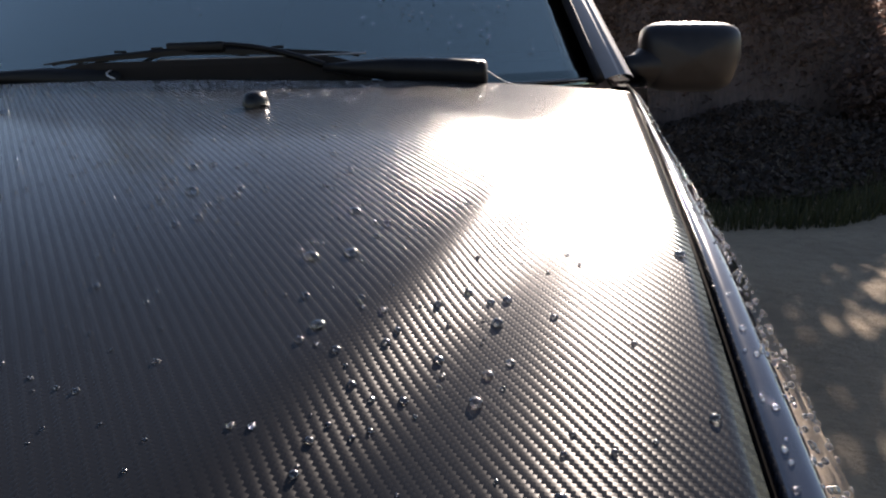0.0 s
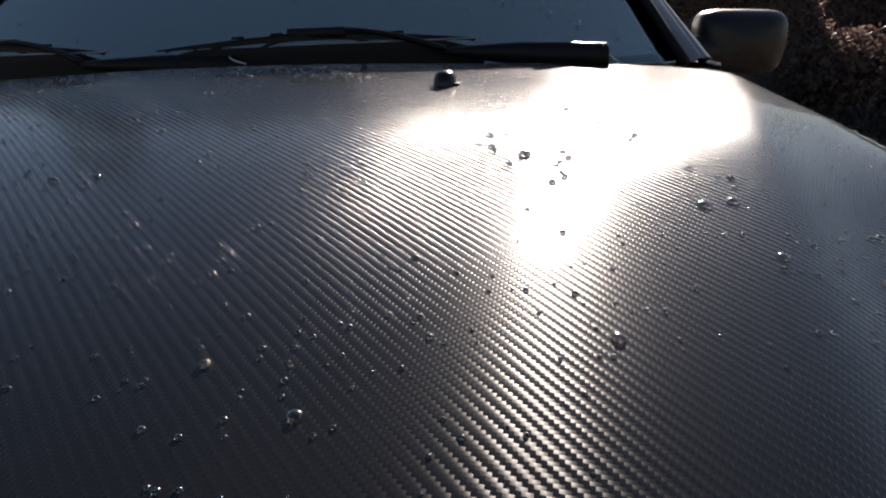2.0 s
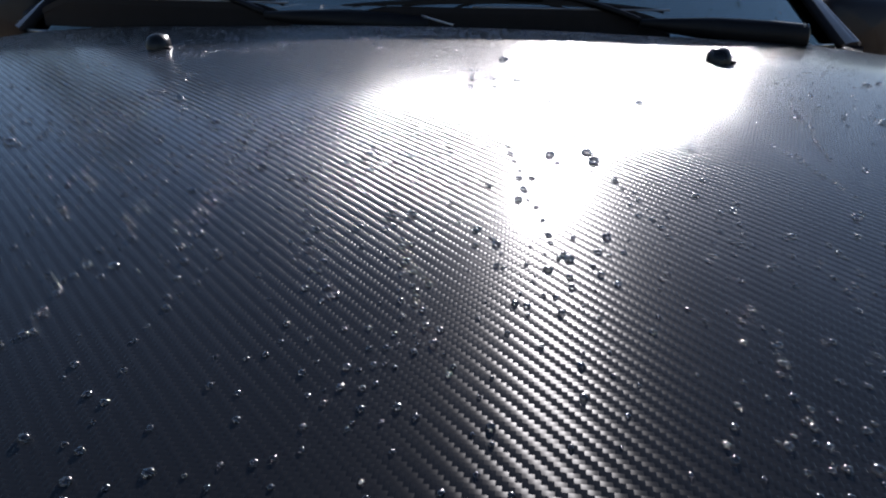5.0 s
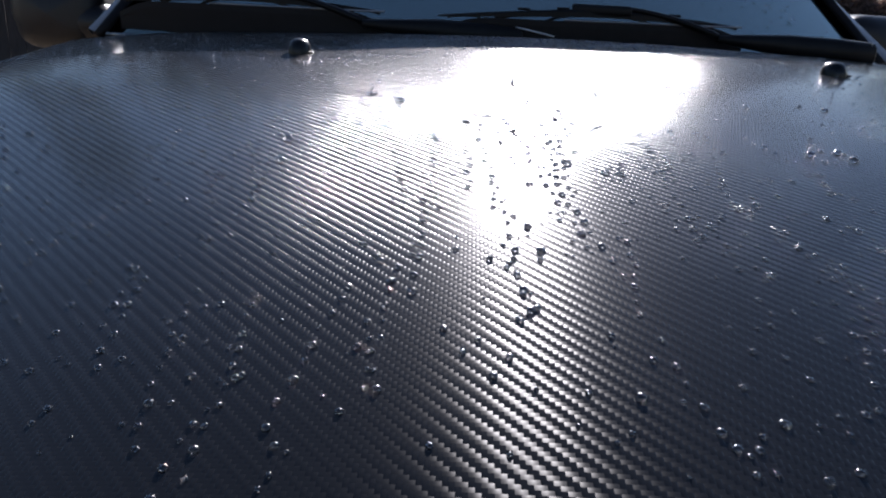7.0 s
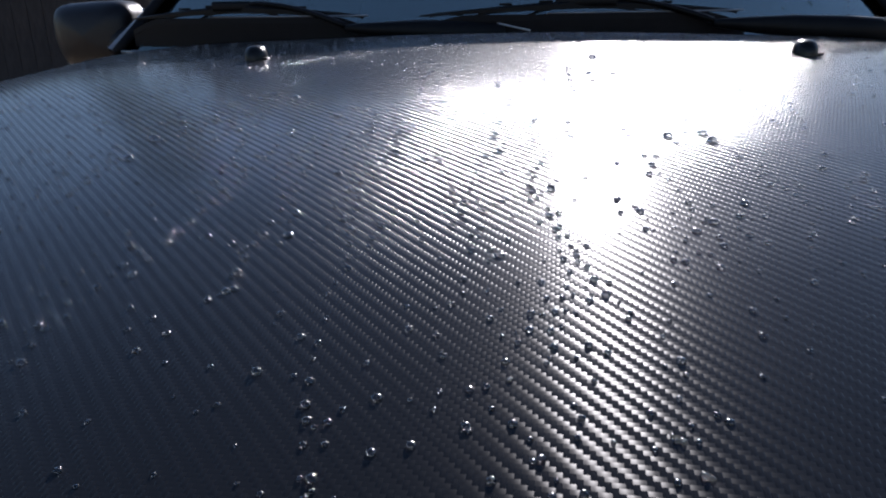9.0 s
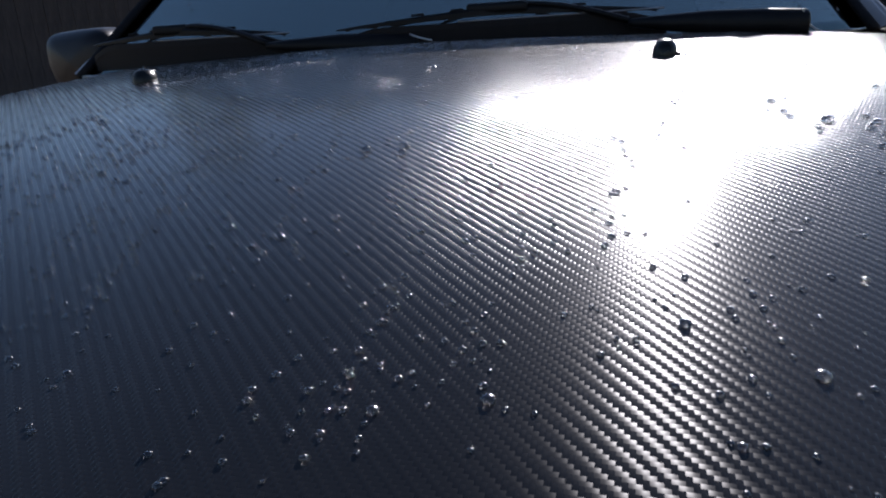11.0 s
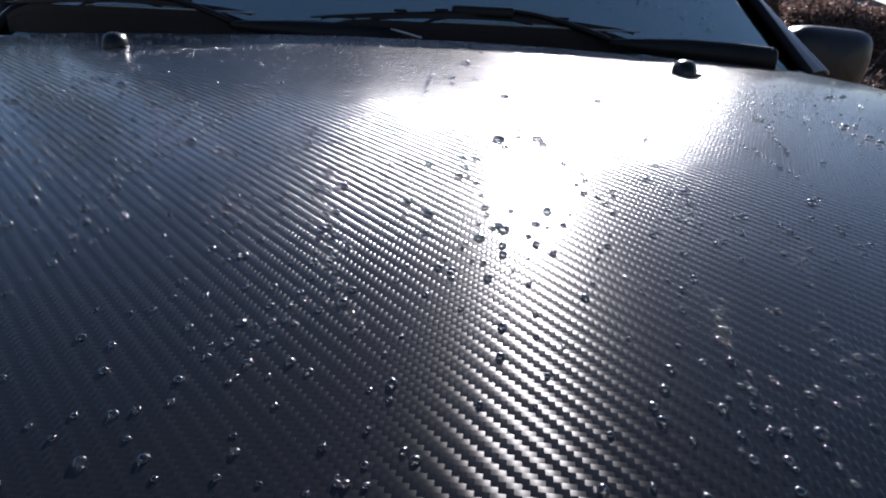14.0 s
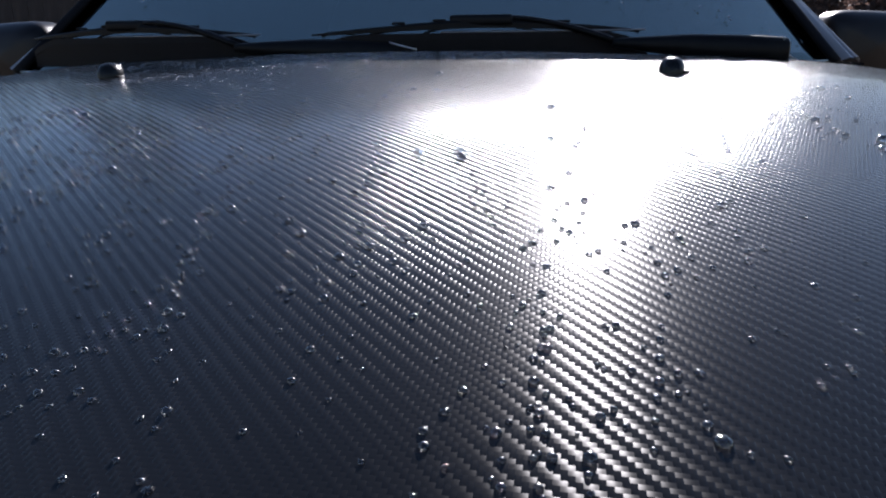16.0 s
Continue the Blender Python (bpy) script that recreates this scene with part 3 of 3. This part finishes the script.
def hedge(x0, x1, y, tall0, tall1, mat, label, seed):
    """A dense hedge: an uneven solid core, dark for the shade among twigs, with leaves all over it."""
    root = tagged(new("hedge"), label, "hedge", "hedges along the yard")
    root.location = (x0, y, 0)
    length = x1 - x0

    def fn(s, t):
        tall = (tall0 + (tall1 - tall0) * s) * min(1.0, 0.35 + 6 * min(s, 1 - s))
        a = math.pi * t
        p = Vector((length * s, -0.55 * math.copysign(abs(math.cos(a)) ** 0.6, math.cos(a)), tall * math.sin(a) ** 0.5 - 0.05))
        d = 0.22 * noise.noise(p * 1.3 + Vector((seed, 0, 0))) + 0.12 * noise.noise(p * 4 + Vector((seed, 9, 0)))
        return p + Vector((0, -d * math.cos(a), d * math.sin(a)))

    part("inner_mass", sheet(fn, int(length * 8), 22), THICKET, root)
    r = random.Random(seed)
    verts, faces = [], []
    for _ in range(int(length * 24000)):
        s, t = r.random(), r.random() ** 0.8 * 0.75
        p = Vector(fn(s, t)) + Vector((r.gauss(0, 0.05), r.gauss(0, 0.06), r.gauss(0, 0.07)))
        if noise.noise(p * 2.2) < -0.55:
            continue
        turn = Euler((r.uniform(-1.3, 1.3), r.uniform(-1.3, 1.3), r.uniform(0, 6.3))).to_matrix()
        sz = 0.021 * r.uniform(0.5, 1.6)
        k = len(verts)
        verts += [p + turn @ Vector(v) * sz for v in ((-0.1, -1, 0), (0.1, -1, 0), (0.5, 0, 0.1), (-0.5, 0, 0.1), (0, 1, -0.1))]
        faces += [(k, k + 1, k + 2, k + 3), (k + 3, k + 2, k + 4)]
    from_lists("foliage", verts, faces, mat, root, smooth=False)


hedge(0.3, 3.5, 7.2, 2.2, 1.8, TWIG, "tall brown hedge in deep shade", 1)
hedge(3.2, 9.5, 8.0, 1.35, 1.15, TWIG, "brown hedge with a few green leaves in deep shade", 2)
bush("bush", 5.2, 6.6, 0.8, 1.0, GREEN, "low dull green bush in deep shade", 5, 4000, 0.03)
bush("bush", 3.6, 6.2, 0.7, 0.9, TWIG, "low brown bush in deep shade", 6, 4000, 0.03)


def tree(x, y, tall, spread, seed, lean=0.0, low=3, foliage=150):
    root = tagged(new("tree"), "tree with a thin ragged crown casting dappled shade", "tree", "trees by the yard")
    root.location = (x, y, 0)
    r = random.Random(seed)
    bm = bmesh.new()
    trunk = [Vector((lean * t * tall + 0.08 * math.sin(5 * t + seed), 0.06 * math.cos(4 * t), t * tall * 0.8 - 0.05)) for t in (k / 9 for k in range(10))]
    tube(trunk, [0.13 * (1 - 0.8 * k / 9) for k in range(10)], 9, 1.0, bm)
    tips = []
    for q in range(16):
        b = trunk[r.randint(low, 9)]
        a = r.uniform(0, 6.3)
        tip = b + Vector((math.cos(a) * spread * r.uniform(0.5, 1), math.sin(a) * spread * r.uniform(0.5, 1), r.uniform(0.2, 1.1)))
        tube(curve(b, (b + tip) / 2 + Vector((0, 0, 0.25)), tip, 5), [0.04, 0.03, 0.022, 0.016, 0.01, 0.005], 5, 1.0, bm)
        tips.append(tip)
    part("trunk", bm, BARK, root)
    verts, faces = [], []
    for k, tip in enumerate(tips):
        v, f = leaves(foliage, tip, (0.55, 0.55, 0.4), 0.06, seed * 40 + k)
        base = len(verts)
        verts += v
        faces += [tuple(i + base for i in face) for face in f]
    from_lists("crown", verts, faces, GREEN, root, smooth=False)


tree(3.1, 8.0, 4.0, 1.3, 11, 0.0, 5, 40)
tree(2.5, 8.3, 3.9, 1.0, 15, 0.0, 5, 45)
tree(-3.4, 7.2, 4.6, 1.5, 12)
tree(9.6, 12.5, 4.2, 1.2, 14)


def house():
    root = tagged(new("house"), "low grey house with a brown-grey pitched roof behind bushes", "house")
    root.location = (4.4, 16.5, 0)
    part("wall", box((-0.2, 0, 0.8), (7.8, 5.0, 1.7), 0.02), WALL, root, smooth=False)
    bm = bmesh.new()
    prof = [(-2.9, 1.58), (0.0, 3.25), (2.9, 1.58), (2.9, 1.68), (0.0, 3.37), (-2.9, 1.68)]
    a = [bm.verts.new((-4.4 + (0.9 if z > 2.5 else 0), y, z)) for y, z in prof]
    b = [bm.verts.new((4.1 - (3.7 if z > 2.5 else 0), y, z)) for y, z in prof]
    for k in range(6):
        bm.faces.new((a[k], a[(k + 1) % 6], b[(k + 1) % 6], b[k]))
    bm.faces.new(a[::-1])
    bm.faces.new(b)
    roof = part("roof", bm, ROOF, root, "brown-grey roof", smooth=False)
    part("gutter", tube([(-4.4, -2.95, 1.59), (4.1, -2.95, 1.59)], 0.05, 8), BLACK, roof)
    for k in range(5):
        x = -3.2 + k * 1.6
        win = part("window", box((x, -2.52, 1.05), (0.9, 0.06, 0.8), 0.01), REDWOOD, root, "red-brown window frame", smooth=False)
        part("pane", box((x, -2.555, 1.05), (0.74, 0.01, 0.64)), GLASS, win, smooth=False)


house()


def timber_frame():
    root = tagged(new("timber_frame"), "red-brown timber post frame standing by the house", "frame")
    root.location = (5.3, 10.6, 0)
    for x in (-0.12, 0.12):
        part("post", box((x, 0, 0.9), (0.07, 0.07, 1.8), 0.008), REDWOOD, root, smooth=False)
    part("rail", box((0, 0, 1.76), (0.36, 0.08, 0.07), 0.008), REDWOOD, root, smooth=False)


timber_frame()


def capped_rail():
    # added fence: the pale colour of its caps paints in small bright glints
    root = tagged(new("low_fence"), "added low dark fence whose pale caps stand in for a row of glints", "fence", "fences round the yard")
    root.location = (5.0, 9.3, 0)
    for k in range(7):
        x, z = (k - 3) * 0.16, 1.20 + 0.012 * k
        post = part("post", box((x, 0, z / 2), (0.05, 0.05, z), 0.004), BOARD, root, smooth=False)
        part("cap", box((x, 0, z + 0.012), (0.075, 0.06, 0.022), 0.006), PALE, post, "pale cap in place of a glint", smooth=False)
    part("rail", box((0, 0.04, 0.95), (1.2, 0.03, 0.09), 0.004), BOARD, root, smooth=False)


capped_rail()


def board_fence(x, y, length, tall, turn, gap_from, label):
    """Upright boards on two rails; over gap_from the boards narrow, so that the sky shows between them."""
    root = tagged(new("fence"), label, "fence", "fences round the yard")
    root.matrix_world = pose(x, y, 0, 0, 0, turn)
    first = box((0, 0, gap_from / 2), (0.147, 0.022, gap_from), 0.003)
    full = part("board", first, BOARD, root, smooth=False)
    slim = part("slat", box((0, 0, (tall + gap_from) / 2), (0.075, 0.02, tall - gap_from), 0.002), BOARD, root, smooth=False)
    n = int(length / 0.15)
    r = random.Random(3)
    for k in range(n):
        o, q = (full, slim) if k == 0 else (full.copy(), slim.copy())
        for ob, wob in ((o, 0.0), (q, 0.006)):
            if k:
                scene.collection.objects.link(ob)
            ob.location = ((k + 0.5) * 0.15 - length / 2, r.uniform(-0.004, 0.004) - wob, r.uniform(-0.02, 0.0))
    for z in (0.45, gap_from - 0.1, tall - 0.06):
        part("rail", box((0, 0.035, z), (length, 0.045, 0.08), 0.004), BOARD, root, smooth=False)


board_fence(-6.2, 6.2, 7.5, 2.3, 12, 2.0, "dark weathered board fence with an open slatted top")


def strip_edge(x):
    """Where the sandy yard ends and the growth in front of the hedges begins."""
    return 3.35 + max(0.0, x - 1.84) * 0.62 + 0.25 * noise.noise(Vector((x * 1.7, 0, 5)))


def grass_strip():
    verts, faces = [], []
    r = random.Random(5)
    for _ in range(15000):
        x = r.uniform(1.0, 8.0)
        y = strip_edge(x) + abs(r.gauss(0, 0.5)) - 0.12
        if noise.noise(Vector((x * 1.2, y * 2, 0))) < -0.3:
            continue
        a, h, w = r.uniform(0, 6.3), r.uniform(0.03, 0.13), 0.006
        k = len(verts)
        dx, dy = math.cos(a), math.sin(a)
        verts += [(x - w * dy, y + w * dx, -0.03), (x + w * dy, y - w * dx, -0.03), (x + dx * h * 0.5, y + dy * h * 0.5, h)]
        faces.append((k, k + 1, k + 2))
    from_lists("grass", verts, faces, GRASS, None, "dull green grass strip in front of the bushes", False, "stuff")


def undergrowth():
    """Low stalks and leaves added between grass and hedges, coloured dark for the shade there."""
    verts, faces = [], []
    r = random.Random(15)
    for _ in range(80000):
        x = r.uniform(0.9, 9.0)
        y = strip_edge(x) + 0.3 + r.random() * max(0.2, 7.4 - strip_edge(x))
        lump = 0.5 + 0.5 * noise.noise(Vector((x * 1.1, y * 1.1, 2)))
        top = 0.06 + 0.42 * lump * min(1.0, (y - strip_edge(x)) / 1.5)
        p = Vector((x, y, top * r.random() ** 0.6))
        turn = Euler((r.uniform(-1.3, 1.3), r.uniform(-1.3, 1.3), r.uniform(0, 6.3))).to_matrix()
        sz = 0.021 * r.uniform(0.5, 1.6)
        k = len(verts)
        verts += [p + turn @ Vector(v) * sz for v in ((-0.1, -1, 0), (0.1, -1, 0), (0.5, 0, 0.1), (-0.5, 0, 0.1), (0, 1, -0.1))]
        faces += [(k, k + 1, k + 2, k + 3), (k + 3, k + 2, k + 4)]
    from_lists("undergrowth", verts, faces, UNDER, None, "low undergrowth added in front of the hedges, coloured dark brown for the shade", False, "stuff")


undergrowth()
grass_strip()


# ---------- water on the bonnet ----------
def dome(radius, height, n, m):
    """A bead of water: rounded, slightly overhanging, closed below."""
    verts, faces = [], []
    for j in range(m):
        t = j / m
        a = -0.35 + t * (math.pi / 2 + 0.35)
        r, z = radius * math.cos(a), height * (math.sin(a) + math.sin(0.35)) / (1 + math.sin(0.35))
        verts += [(r * math.cos(2 * math.pi * k / n), r * math.sin(2 * math.pi * k / n), z) for k in range(n)]
    verts.append((0, 0, height))
    for j in range(m - 1):
        for k in range(n):
            faces.append((j * n + k, j * n + (k + 1) % n, (j + 1) * n + (k + 1) % n, (j + 1) * n + k))
    top = len(verts) - 1
    for k in range(n):
        faces.append(((m - 1) * n + k, (m - 1) * n + (k + 1) % n, top))
    faces.append(tuple(range(n))[::-1])
    return verts, faces


BEADS = []
for squash in (0.62, 0.75, 0.55):
    v, f = dome(1.0, 2 * squash * 0.62, 18, 7)
    me = bpy.data.meshes.new("water_drop")
    me.from_pydata(v, [], f)
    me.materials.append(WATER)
    me.shade_smooth()
    BEADS.append(me)
drng = random.Random(21)


def slope_at(x, y):
    e = 0.004
    nrm = Vector((-(hood_z(x + e, y) - hood_z(x - e, y)) / (2 * e), -(hood_z(x, y + e) - hood_z(x, y - e)) / (2 * e), 1))
    return nrm.to_track_quat("Z", "Y").to_matrix().to_4x4()


def drop(x, y, mm):
    ob = new("water_drop", drng.choice(BEADS))
    r = mm * 0.0005
    ob.matrix_world = Matrix.Translation((x, y, hood_z(x, y) - 0.0001)) @ slope_at(x, y) @ pose(0, 0, 0, 0, 0, drng.uniform(0, 360)) @ Matrix.Diagonal((r, r * drng.uniform(0.85, 1.15), r, 1))
    tagged(ob, "round grey-tinted water drop standing on the bonnet film", "water drop", "drops on the bonnet")


EDGE_DROPS = ((0.748, -0.278, 7), (0.743, -0.451, 5.2), (0.696, -0.486, 3.9), (0.674, -0.518, 6.5), (0.667, -0.383, 3.9), (0.647, -0.433, 3.9), (0.64, -0.373, 5.2), (0.637, -0.446, 5.2),
              (0.637, -0.399, 6), (0.634, -0.469, 6), (0.631, -0.379, 3.9), (0.618, -0.376, 3.9), (0.609, -0.54, 6.5), (0.604, -0.398, 3.9), (0.602, -0.478, 3.9), (0.593, -0.502, 3.9),
              (0.589, -0.484, 3.9), (0.587, -0.509, 3.9), (0.586, -0.444, 3.9), (0.579, -0.421, 3.9), (0.572, -0.519, 5.2), (0.572, -0.537, 5), (0.566, -0.416, 3.9), (0.566, -0.462, 3.9),
              (0.557, -0.322, 5.2), (0.555, -0.341, 3.9), (0.552, -0.447, 6.5), (0.548, -0.322, 3.9), (0.548, -0.462, 3.9), (0.546, -0.368, 7.8), (0.542, -0.526, 3.9), (0.537, -0.422, 3.9))
RIGHT_DROPS = ((0.531, -0.307, 6.5), (0.526, -0.424, 2.6), (0.525, -0.379, 7.8), (0.516, -0.559, 2.6), (0.504, -0.229, 6.5), (0.498, -0.244, 3.9), (0.478, -0.191, 5.2), (0.474, -0.547, 2.6),
               (0.472, -0.523, 3.9), (0.469, -0.073, 5.2), (0.453, -0.139, 5.2), (0.448, -0.091, 6.5), (0.446, -0.552, 7.8), (0.443, -0.302, 5.2), (0.44, -0.287, 5.2), (0.437, -0.345, 5.2),
               (0.436, -0.312, 3.9), (0.43, -0.515, 3.9), (0.429, -0.443, 3.9), (0.428, -0.359, 5.2), (0.41, -0.302, 7.8), (0.399, -0.325, 5.2), (0.397, -0.336, 3.9), (0.396, -0.241, 5.2),
               (0.386, -0.297, 5.2), (0.385, -0.282, 5.2), (0.383, -0.249, 7.8), (0.364, -0.567, 3.9), (0.358, -0.551, 3.9), (0.349, -0.493, 5.2), (0.321, -0.626, 7), (0.278, -0.6, 6))
INNER_DROPS = ((0.26, -0.521, 3.9), (0.256, -0.467, 5.2), (0.249, -0.535, 3.9), (0.217, -0.547, 3.9), (0.211, -0.553, 3.9), (0.21, -0.541, 3.9), (0.21, -0.526, 2.6), (0.209, -0.621, 3.9),
               (0.208, -0.654, 6), (0.207, -0.499, 5.2), (0.202, -0.622, 3.9), (0.188, -0.659, 2.6), (0.186, -0.47, 3.9), (0.182, -0.513, 2.6), (0.182, -0.536, 3.9), (0.18, -0.245, 6.5),
               (0.177, -0.475, 2.6), (0.17, -0.452, 3.9), (0.17, -0.664, 5.2), (0.169, -0.677, 2.6), (0.167, -0.642, 2.6), (0.161, -0.236, 4), (0.16, -0.666, 2.6), (0.158, -0.527, 3.9),
               (0.156, -0.618, 3.9), (0.154, -0.644, 2.6), (0.148, -0.651, 2.6), (0.146, -0.484, 3.9), (0.146, -0.667, 2.6), (0.14, -0.624, 2.6), (0.137, -0.585, 2.6), (0.131, -0.671, 2.6))
MID_DROPS = ((0.129, -0.648, 3.9), (0.118, -0.402, 6.5), (0.116, -0.385, 7), (0.113, -0.595, 3.9), (0.108, -0.512, 5.2), (0.106, -0.532, 2.6), (0.103, -0.255, 6.5), (0.099, -0.551, 3.9),
             (0.094, -0.409, 3.9), (0.093, -0.61, 2.6), (0.092, -0.624, 2.6), (0.091, -0.394, 6), (0.086, -0.537, 6.5), (0.082, -0.18, 6.5), (0.076, -0.437, 3.9), (0.075, -0.548, 5.2),
             (0.074, -0.075, 9.1), (0.071, -0.571, 2.6), (0.066, -0.47, 3.9), (0.065, -0.545, 2.6), (0.063, -0.58, 3.9), (0.063, -0.587, 2.6), (0.06, -0.176, 6.5), (0.06, -0.213, 5.2),
             (0.052, -0.525, 6), (0.05, -0.452, 3.9), (0.046, -0.654, 3.9), (0.046, -0.662, 2.6), (0.043, -0.509, 3.9), (0.043, -0.695, 2.6), (0.042, -0.688, 2.6), (0.041, -0.675, 2.6))
LEFT_DROPS = ((0.028, -0.456, 2.6), (0.027, -0.6, 3.9), (0.014, -0.667, 2.6), (0.011, -0.611, 2.6), (0.011, -0.625, 2.6), (0.009, -0.654, 2.6), (0.008, -0.495, 6), (0.006, -0.68, 2.6),
              (0.006, -0.695, 2.6), (0, -0.614, 2.6), (-0.002, -0.627, 2.6), (-0.018, -0.642, 2.6), (-0.021, -0.683, 2.6), (-0.024, -0.609, 2.6), (-0.028, -0.694, 2.6), (-0.04, -0.684, 2.6),
              (-0.057, -0.622, 2.6), (-0.06, -0.679, 5), (-0.068, -0.447, 5), (-0.089, -0.431, 5), (-0.106, -0.666, 5), (-0.125, -0.556, 6), (-0.128, -0.529, 5), (-0.151, -0.565, 4),
              (-0.162, -0.127, 5), (-0.2, -0.268, 7.8), (-0.217, -0.366, 5), (-0.225, -0.245, 6), (-0.247, -0.334, 5), (-0.251, -0.653, 4), (-0.267, -0.651, 4), (-0.274, -0.425, 7))
FAR_DROPS = ((-0.276, -0.38, 7), (-0.474, -0.341, 6))
BIG_DROPS = EDGE_DROPS + RIGHT_DROPS + INNER_DROPS + MID_DROPS + LEFT_DROPS + FAR_DROPS
for x, y, mm in BIG_DROPS:
    drop(x, y, mm * (0.84 if y < -0.48 else 1.12))
for _ in range(136):
    x = drng.uniform(-0.72, 0.05) if drng.random() < 0.65 else drng.uniform(0.0, 0.73)
    y = drng.uniform(-0.76, hood_rear(x) - 0.03)
    drop(x, y, drng.choice((2.6, 3.0, 3.4, 3.8, 4.4)) * (0.85 if y < -0.5 else 1.1))


def fine_drops():
    """The countless small beads: single ones, chains that ran down the slope, and a dense spray by the rear edge."""
    spots = []
    r = random.Random(33)
    for _ in range(3400):
        x = r.uniform(-0.74, 0.74)
        y = r.uniform(-0.78, hood_rear(x) - 0.02)
        if noise.noise(Vector((x * 4, y * 4, 9))) > -0.5 + (0.6 if x > 0.3 else 0.3 if x > 0.0 else 0):
            spots.append((x, y, r.uniform(1.3, 3.6) if x < 0.35 else r.uniform(1.1, 2.8)))
    for _ in range(130):
        x = r.uniform(-0.70, 0.12)
        spots.append((x, r.uniform(-0.42, hood_rear(x) - 0.03), r.uniform(2.2, 4.0)))
    for _ in range(85):
        x, y = (r.uniform(-0.62, 0.02) if r.random() < 0.85 else r.uniform(0.0, 0.32)), r.uniform(-0.7, -0.2)
        bend = r.uniform(-0.25, 0.25)
        for k in range(r.randint(4, 11)):
            spots.append((x + 0.011 * k * bend + r.uniform(-0.0015, 0.0015), y - 0.011 * k + r.uniform(-0.002, 0.002), r.uniform(1.8, 4.0)))
    for _ in range(26):
        x, y = r.uniform(-0.30, 0.06), r.uniform(-0.36, -0.12)
        bend = r.uniform(-0.12, 0.16)
        for k in range(r.randint(8, 20)):
            spots.append((x + 0.014 * k * bend + r.uniform(-0.0015, 0.0015), y - 0.014 * k + r.uniform(-0.003, 0.003), r.uniform(2.4, 4.4)))
    for _ in range(900):
        x = r.gauss(0.06, 0.17)
        y = hood_rear(x) - 0.012 - abs(r.gauss(0, 0.07))
        spots.append((x, y, r.uniform(1.8, 4.4)))
    for _ in range(260):
        t = r.random()
        spots.append((-0.30 + 0.30 * t + r.gauss(0, 0.01), -0.08 + 0.2 * t + r.gauss(0, 0.012), r.uniform(1.8, 4.2)))
    for x, y, mm in BIG_DROPS:
        for _ in range(r.randint(0, 2)):
            a, d = r.uniform(0, 6.3), r.uniform(0.007, 0.026)
            spots.append((x + d * math.cos(a), y + d * math.sin(a), r.uniform(1.4, 3.4)))
    dv, df = dome(1.0, 0.8, 10, 4)
    dv = np.array(dv)
    verts, faces = [], []
    for x, y, mm in spots:
        if abs(x) > 0.75 or y > hood_rear(x) - 0.008 or (x < 0.0 and -0.4 < y < hood_rear(x) - 0.09 and r.random() < 0.35):
            continue
        k = len(verts)
        mm *= 1.0 if y < -0.4 else 1.15
        m = slope_at(x, y).to_3x3()
        p = dv * mm * 0.0005 @ np.array(m).T + (x, y, hood_z(x, y) - 0.0001)
        verts += p.tolist()
        faces += [tuple(i + k for i in face) for face in df]
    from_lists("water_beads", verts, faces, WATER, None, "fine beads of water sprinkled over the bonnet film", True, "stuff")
    # beads on the wings
    verts, faces = [], []
    for _ in range(950):
        y = r.uniform(-0.7, 0.5)
        k0 = r.uniform(2.6, 5.0) if r.random() < 0.15 else r.uniform(4.6, 10.2)
        side = 1 if r.random() < 0.75 else -1
        p0 = wing_at(k0, y)
        nrm = (wing_at(k0, y + 0.01) - p0).cross(wing_at(k0 + 0.1, y) - p0).normalized()
        if nrm.z < 0:
            nrm = -nrm
        p0.x, nrm.x = side * p0.x, side * nrm.x
        k = len(verts)
        p = dv * r.uniform(0.0008, 0.0023) @ np.array(nrm.to_track_quat("Z", "Y").to_matrix()).T + np.array(p0)
        verts += p.tolist()
        faces += [tuple(i + k for i in face) for face in df]
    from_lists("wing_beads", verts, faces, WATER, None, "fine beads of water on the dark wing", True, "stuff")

    # beads on the windscreen
    verts, faces = [], []
    for _ in range(130):
        gs, gh = (r.gauss(0.70, 0.12), abs(r.gauss(0.13, 0.08)) + 0.03) if r.random() < 0.9 else (r.uniform(-0.9, 0.9), r.uniform(0.05, 0.28))
        if abs(gs) > 0.95 or gh > 0.29:
            continue
        p0, e = glass_at(gs, gh), 0.01
        nrm = (glass_at(gs + e, gh) - p0).cross(glass_at(gs, gh + e) - p0).normalized()
        k = len(verts)
        p = dv * r.uniform(0.0014, 0.0034) @ np.array(nrm.to_track_quat("Z", "Y").to_matrix()).T + np.array(p0 + nrm * 0.0052)
        verts += p.tolist()
        faces += [tuple(i + k for i in face) for face in df]
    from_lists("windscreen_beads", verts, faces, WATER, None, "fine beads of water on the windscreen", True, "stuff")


fine_drops()
